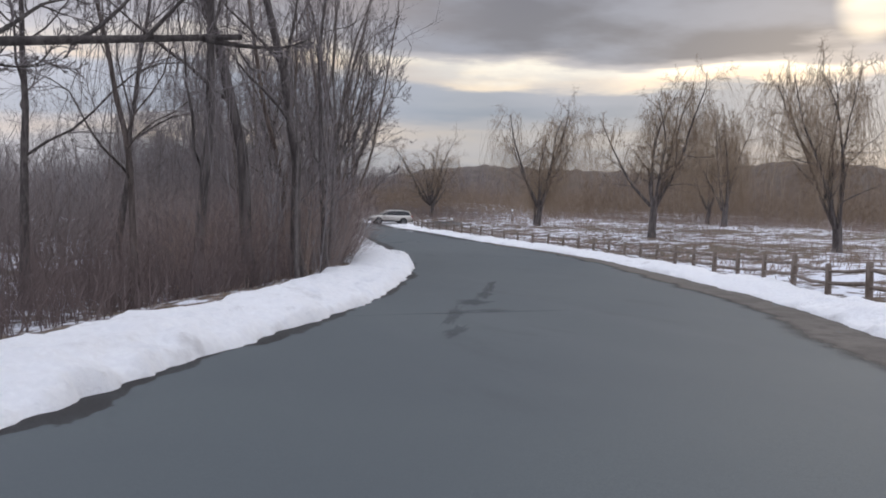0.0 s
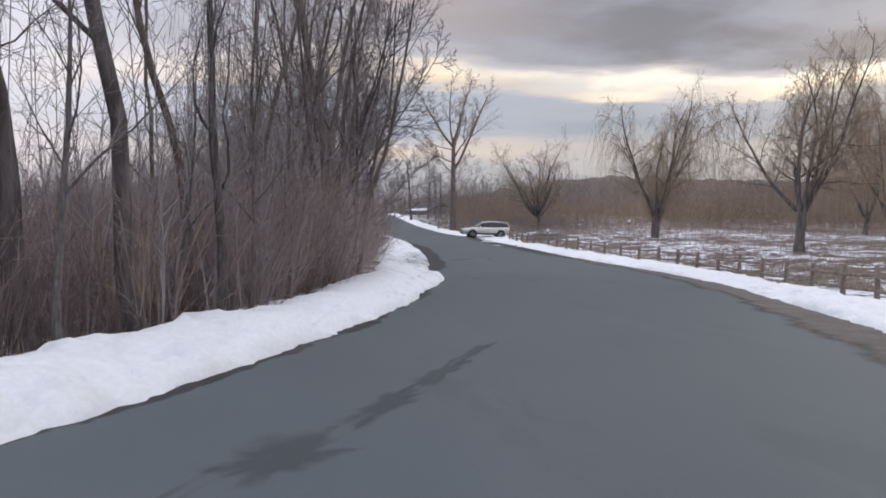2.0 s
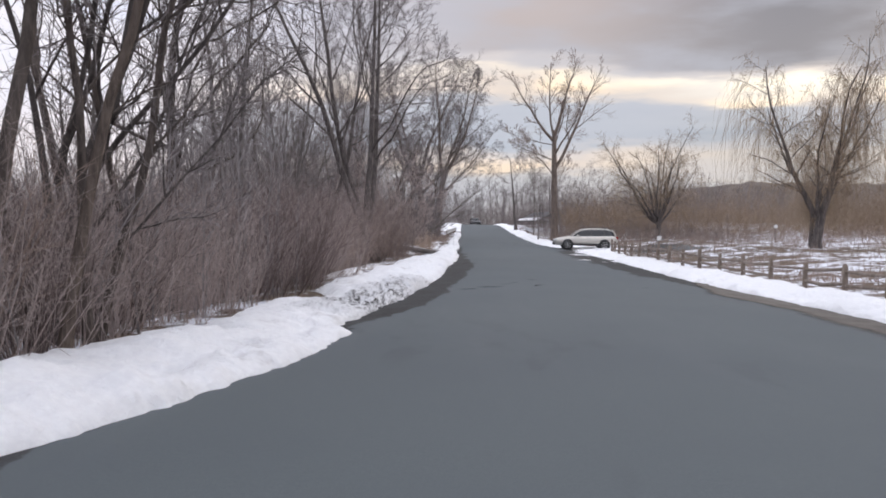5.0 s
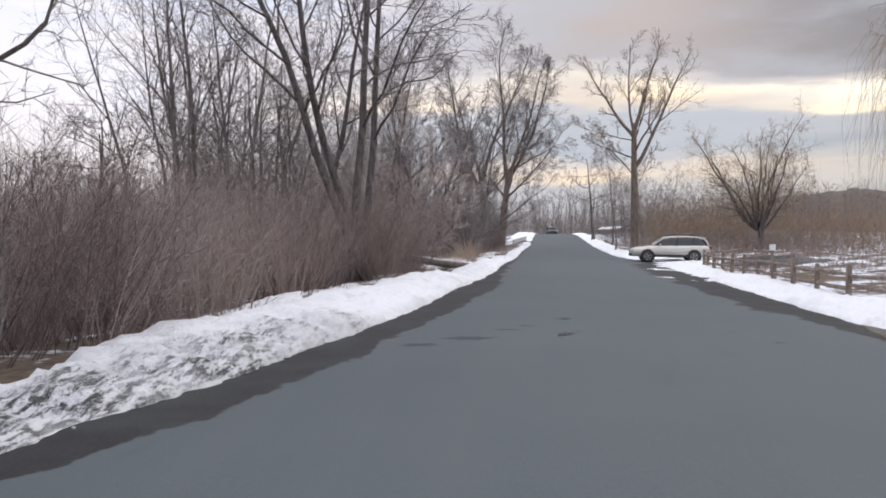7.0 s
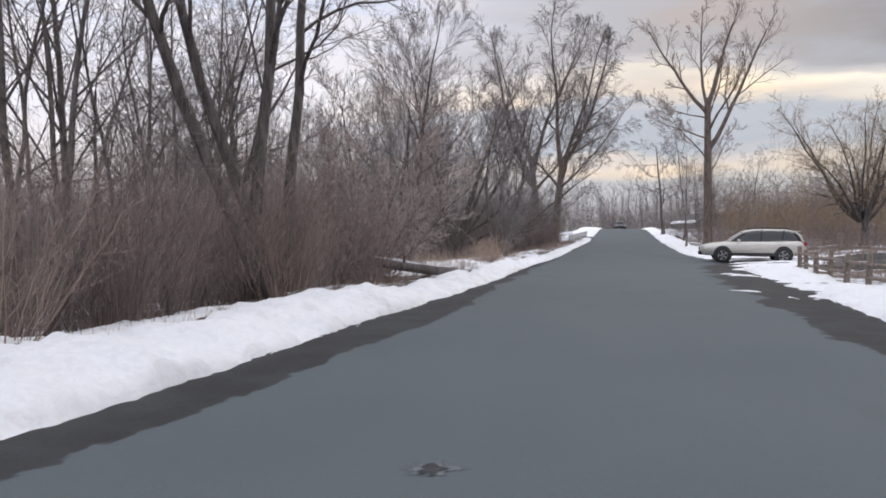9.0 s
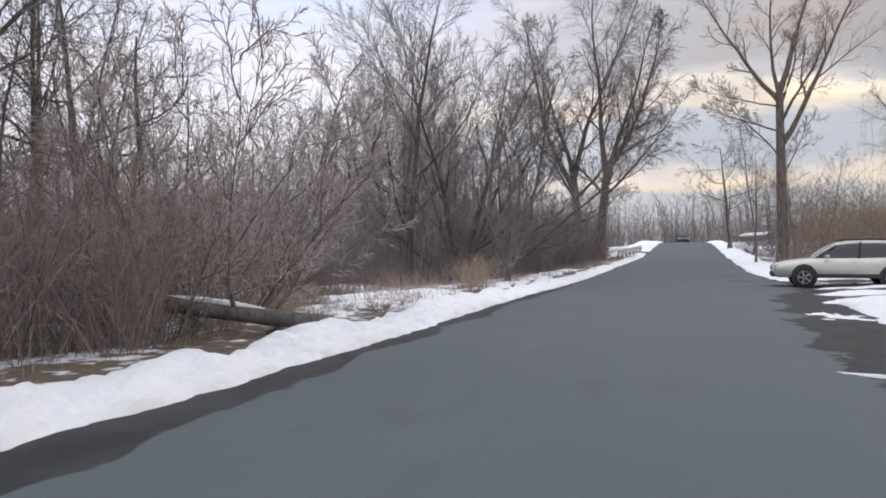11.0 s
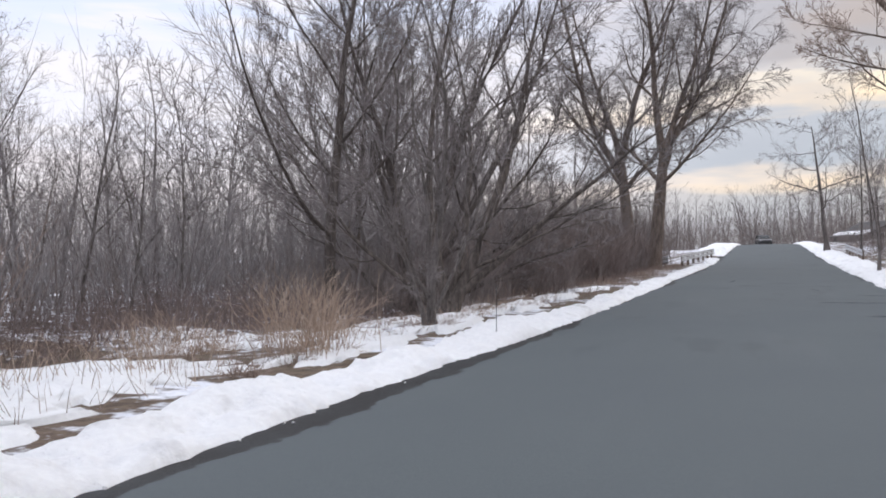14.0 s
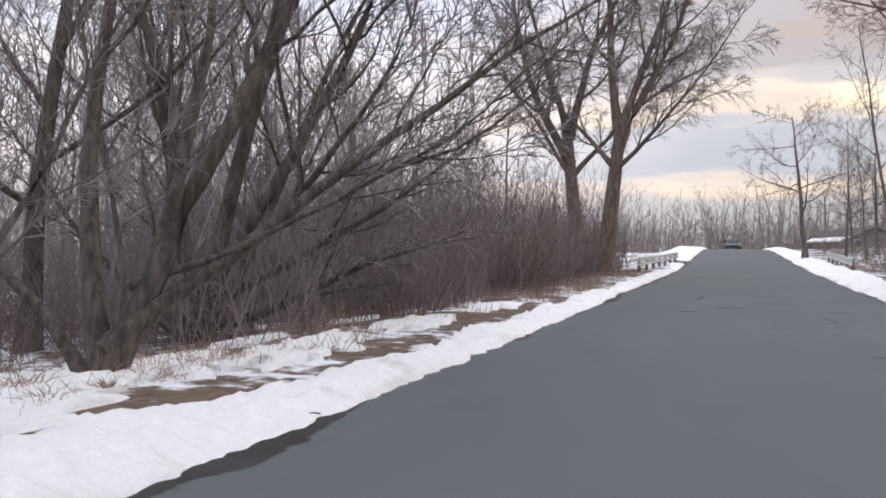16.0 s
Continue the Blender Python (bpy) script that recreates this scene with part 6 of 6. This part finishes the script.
def estate_car(x, y, z, turn, paint, label, lift=0.0):
    """A five-door estate with roof rails; its nose points to -x."""
    car = tagged(new("estate_car"), label, "car")
    t = 0.26 + lift

    def sec(w, zb, zt, crown=0.03):
        return [(0, zb), (w * 0.86, zb), (w * 0.97, zb + 0.10), (w, zb + 0.28), (w * 0.985, (zb + zt) / 2 + 0.12), (w * 0.93, zt - 0.03), (w * 0.80, zt), (0, zt + crown)]
    body = loft("body", [(-2.40, sec(0.58, t + 0.16, 0.66)), (-2.36, sec(0.72, t + 0.06, 0.74)), (-2.22, sec(0.84, t, 0.82)), (-1.9, sec(0.90, t, 0.90)), (-1.45, sec(0.918, t, 0.96)), (-1.02, sec(0.92, t, 1.0)),
                         (-0.3, sec(0.92, t, 1.02)), (0.6, sec(0.92, t, 1.03)), (1.4, sec(0.92, t, 1.05)), (1.95, sec(0.90, t + 0.02, 1.06)), (2.25, sec(0.86, t + 0.06, 1.04)), (2.38, sec(0.78, t + 0.12, 0.98)), (2.42, sec(0.62, t + 0.22, 0.80))], paint)
    child("body", body, car)

    def cab(wb, wt, zt, zb=0.98):
        return [(0, zb), (wb, zb), (wb * 0.98, zb + 0.02), (wb + (wt - wb) * 0.5, zb + (zt - zb) * 0.52), (wt, max(zt - 0.05, zb + 0.03)), (wt * 0.88, max(zt, zb + 0.035)), (0, max(zt + 0.02, zb + 0.04))]
    glass = loft("window_glass", [(-1.12, cab(0.66, 0.64, 1.01)), (-0.75, cab(0.80, 0.66, 1.26)), (-0.32, cab(0.835, 0.65, 1.50)), (0.1, cab(0.84, 0.645, 1.575)), (0.9, cab(0.84, 0.64, 1.59)),
                             (1.6, cab(0.83, 0.63, 1.565)), (2.0, cab(0.80, 0.60, 1.46)), (2.26, cab(0.74, 0.58, 1.12))], GLASS)
    child("window_glass", glass, car, "dark tinted windows")

    def top(w, zt):
        return [(0, zt - 0.05), (w * 0.9, zt - 0.06), (w + 0.015, zt - 0.09), (w + 0.012, zt - 0.04), (w * 0.9, zt + 0.012), (0, zt + 0.034)]
    child("roof", loft("roof", [(-0.42, top(0.645, 1.47)), (-0.25, top(0.65, 1.535)), (0.1, top(0.645, 1.582)), (0.9, top(0.64, 1.598)), (1.6, top(0.63, 1.573)), (2.02, top(0.60, 1.47))], paint), car)

    def bar(name, pts, r, material, label=""):
        P = np.array([pts], float)
        child(name, mesh_from(name, *tubes([(P, np.full((1, len(pts)), r), 6)]), material), car, label)
    for s in (-1, 1):
        bar("pillar", [(-1.08, s * 0.70, 1.0), (-0.72, s * 0.735, 1.27), (-0.34, s * 0.665, 1.49)], 0.035, paint)
        bar("pillar", [(0.35, s * 0.845, 1.0), (0.38, s * 0.76, 1.3), (0.42, s * 0.66, 1.56)], 0.032, TRIM)
        bar("pillar", [(1.32, s * 0.84, 1.02), (1.36, s * 0.75, 1.3), (1.42, s * 0.65, 1.55)], 0.03, TRIM)
        bar("pillar", [(2.22, s * 0.75, 1.05), (2.1, s * 0.70, 1.3), (1.9, s * 0.615, 1.5)], 0.06, paint)
        bar("roof_rail", [(-0.2, s * 0.575, 1.57), (-0.1, s * 0.575, 1.645), (0.7, s * 0.575, 1.672), (1.5, s * 0.57, 1.652), (1.7, s * 0.57, 1.58)], 0.022, TRIM, "black roof rail")
        bar("door_handle", [(0.12, s * 0.922, 0.90), (0.28, s * 0.93, 0.905)], 0.014, paint)
        bar("door_handle", [(1.12, s * 0.922, 0.92), (1.28, s * 0.93, 0.925)], 0.014, paint)
        box_part("sill", (-1.05, s * 0.90 - 0.03, t - 0.01), (1.05, s * 0.90 + 0.03, t + 0.13), TRIM, car, "black plastic sill")
        box_part("wing_mirror", (-0.72, s * 0.98 - 0.09, 0.99), (-0.58, s * 0.98 + 0.09, 1.12), paint, car, bevel=0.03)
        box_part("headlight", (-2.36, s * 0.66 - 0.15, 0.66), (-2.06, s * 0.66 + 0.17, 0.80), CLEAR_LENS, car, "clear headlight", 0.03)
        box_part("tail_light", (2.10, s * 0.72 - 0.10, 0.80), (2.40, s * 0.72 + 0.13, 1.00), RED_LENS, car, "red tail light", 0.03)
        for wx in (-1.37, 1.375):
            arch = lathe("wheel_arch", [(0.36, -0.06), (0.415, -0.055), (0.425, 0.0), (0.40, 0.02), (0.33, 0.02), (0.001, 0.015)], TRIM, 26)
            ob = child("wheel_arch", arch, car, "black plastic wheel arch")
            ob.matrix_basis = pose(wx, s * 0.905, 0.345 + lift * 0.5, 0, 0, 0 if s > 0 else 180)
            wheel = new("wheel")
            wheel.parent = car
            wheel.matrix_basis = pose(wx, s * 0.84, 0.342, 0, 0, 0 if s > 0 else 180)
            for nm, me in (("tyre", TYRE), ("rim", HUB), ("spokes", SPOKES), ("rim_lip", LIP)):
                child(nm, me, wheel)
    box_part("front_bumper", (-2.43, -0.70, t + 0.02), (-2.28, 0.70, t + 0.20), TRIM, car, "black lower front bumper", 0.04)
    box_part("grille", (-2.425, -0.36, 0.60), (-2.36, 0.36, 0.72), TRIM, car, "black grille", 0.02)
    box_part("rear_bumper", (2.26, -0.80, t + 0.03), (2.46, 0.80, t + 0.22), TRIM, car, "black lower rear bumper", 0.04)
    box_part("number_plate", (2.40, -0.24, 0.70), (2.435, 0.24, 0.81), WHITE_PAINT, car, "plain plate", 0.006)
    box_part("rear_spoiler", (1.98, -0.56, 1.50), (2.16, 0.56, 1.54), paint, car, bevel=0.015)
    car.matrix_basis = pose(x, y, z, 0, 0, turn)
    return car


estate_car(6.6, 54.6, float(road_z(54.6)) - 0.03, -5, SILVER, "tan-silver estate car with roof rails parked in the entrance", 0.07)
estate_car(5.6, 167.0, float(road_z(167.0)) + 0.0, 96, DARKPAINT, "dark estate car far off on the crest of the road", 0.1)


# ---------------------------------------------------------------- rails, signs, house
def bridge_rail(x0, y0, x1, y1, n, label, facing=1):
    rail = tagged(new("guard_rail"), label, "guard rail", "bridge rails")
    a, b = Vector((x0, y0, 0)), Vector((x1, y1, 0))
    d = (b - a).normalized()
    side = Vector((-d.y, d.x, 0)) * facing
    for k in range(n):
        p = a + (b - a) * (k / (n - 1))
        z = float(land_z(p.x, p.y))
        box_part("post", (p.x - 0.08, p.y - 0.08, z - 0.2), (p.x + 0.08, p.y + 0.08, z + 0.72), FENCE_WOOD, rail, "squared wooden post")
    for h in (0.42, 0.66):
        V, F, k = [], [], 0
        prof = [(0.09, -0.10), (0.13, -0.06), (0.10, 0.0), (0.13, 0.06), (0.09, 0.10), (0.075, 0.10), (0.115, 0.06), (0.085, 0.0), (0.115, -0.06), (0.075, -0.10)]
        for q in (-0.06, 1.06):
            p = a + (b - a) * q
            z = float(land_z(p.x, p.y)) + h
            V += [(p.x + side.x * u, p.y + side.y * u, z + v) for u, v in prof]
        m = len(prof)
        F = [(i, (i + 1) % m, m + (i + 1) % m, m + i) for i in range(m)]
        child("beam", mesh_from("beam", V, F, STEEL, smooth=False), rail, "pale galvanised steel beam")


bridge_rail(-2.6, 97.5, -0.9, 113.0, 7, "pale steel guard rail on wooden posts at the bridge", -1)
bridge_rail(-3.6, 96.2, -7.6, 98.4, 3, "short return of the steel guard rail")
bridge_rail(9.4, 104.0, 10.2, 118.0, 6, "steel guard rail on wooden posts across the road")


def trail_sign(x, y, h, w, label, board):
    s = tagged(new("trail_sign"), label, "sign", "meadow signs")
    z = float(land_z(x, y))
    box_part("post", (x - 0.05, y - 0.05, z - 0.2), (x + 0.05, y + 0.05, z + h), FENCE_WOOD, s)
    box_part("board", (x - w / 2, y - 0.085, z + h - board), (x + w / 2, y - 0.055, z + h + 0.02), WHITE_PAINT, s, "plain pale board", 0.008)


trail_sign(9.6, 64.0, 1.1, 0.85, "pale T-shaped wooden marker post beside the entrance", 0.16)
trail_sign(24.9, 62.8, 1.5, 0.3, "small white marker sign out in the meadow", 0.28)
trail_sign(6.2, 33.6, 1.25, 0.22, "fence post topped with a white cap", 0.2)
trail_sign(10.6, 68.0, 1.2, 0.4, "white notice board at the meadow edge", 0.24)



def marker_stake(x, y, h):
    s = tagged(new("marker_stake"), "thin dark snow stake pushed into the bank", "stake")
    z = float(land_z(x, y))
    P = np.array([[[x, y, z - 0.1], [x + 0.01, y, z + h * 0.5], [x + 0.015, y, z + h - 0.015], [x + 0.015, y, z + h]]])
    child("rod", mesh_from("rod", *tubes([(P, np.array([[0.006, 0.006, 0.006, 0.003]]), 6)]), TRIM), s)
    child("top_band", mesh_from("top_band", *tubes([(P[:, 2:] - np.array([0, 0, 0.08]), np.array([[0.008, 0.008]]), 6)]), WHITE_PAINT), s, "pale band")


marker_stake(-3.55, 52.4, 1.0)

ROOFING = simple_material("dark_shingle", (0.07, 0.065, 0.065), (0.12, 0.11, 0.11), 4, 0.9)
SIDING = simple_material("grey_siding", (0.14, 0.13, 0.125), (0.20, 0.19, 0.185), 3, 0.8)
DARKPANE = Mat("dark_window_pane", (0.03, 0.035, 0.04), 0.1).m


def house(x, y, w, d, h, ridge, turn, label):
    hs = tagged(new("house"), label, "house")
    z = float(land_z(x, y)) - 1.4
    bm = bmesh.new()
    lo = [(-w / 2, -d / 2), (w / 2, -d / 2), (w / 2, d / 2), (-w / 2, d / 2)]
    vb = [bm.verts.new((a, b, 0)) for a, b in lo]
    vt = [bm.verts.new((a, b, h)) for a, b in lo]
    r0, r1 = bm.verts.new((0, -d / 2, ridge - 0.1)), bm.verts.new((0, d / 2, ridge - 0.1))
    for i in range(4):
        j = (i + 1) % 4
        if i == 0:
            bm.faces.new((vb[0], vb[1], vt[1], r0, vt[0]))
        elif i == 2:
            bm.faces.new((vb[2], vb[3], vt[3], r1, vt[2]))
        else:
            bm.faces.new((vb[i], vb[j], vt[j], vt[i]))
    part("wall", bm, SIDING, hs)
    for s in (-1, 1):
        for nm, mat, lift, o0, o1 in (("roof", ROOFING, 0.0, 0.5, 0.35), ("roof_snow", SNOW, 0.14, 0.15, 0.15)):
            bm = bmesh.new()
            e = s * (w / 2 + o0)
            zz = h - (ridge - h) * o0 / (w / 2)
            pts = [(0, -d / 2 - o1, ridge), (e, -d / 2 - o1, zz), (e, d / 2 + o1, zz), (0, d / 2 + o1, ridge)]
            if nm == "roof_snow":
                pts = [(e * 0.75, -d / 2, ridge + (zz - ridge) * 0.75), (e, -d / 2, zz), (e, d / 2, zz), (e * 0.8, d / 2, ridge + (zz - ridge) * 0.8)]
            a = [bm.verts.new((p[0], p[1], p[2] + lift)) for p in pts]
            b = [bm.verts.new((p[0], p[1], p[2] + lift + 0.12)) for p in pts]
            bm.faces.new(a[::-1])
            bm.faces.new(b)
            for i in range(4):
                bm.faces.new((a[i], a[(i + 1) % 4], b[(i + 1) % 4], b[i]))
            bmesh.ops.recalc_face_normals(bm, faces=bm.faces[:])
            part(nm, bm, mat, hs, "snow lying on the roof" if nm == "roof_snow" else "")
    for k in (-1, 1):
        wn = box_part("window", (k * w / 4 - 0.5, -d / 2 - 0.06, 1.1), (k * w / 4 + 0.5, -d / 2 + 0.02, 2.2), WHITE_PAINT, hs, "white window frame")
        box_part("pane", (k * w / 4 - 0.42, -d / 2 - 0.08, 1.18), (k * w / 4 + 0.42, -d / 2 - 0.05, 2.12), DARKPANE, wn)
    hs.matrix_basis = pose(x, y, z, 0, 0, turn)


house(19.0, 158.0, 7.5, 8.0, 1.9, 3.6, 20, "low grey house with snow patches on its dark roof")
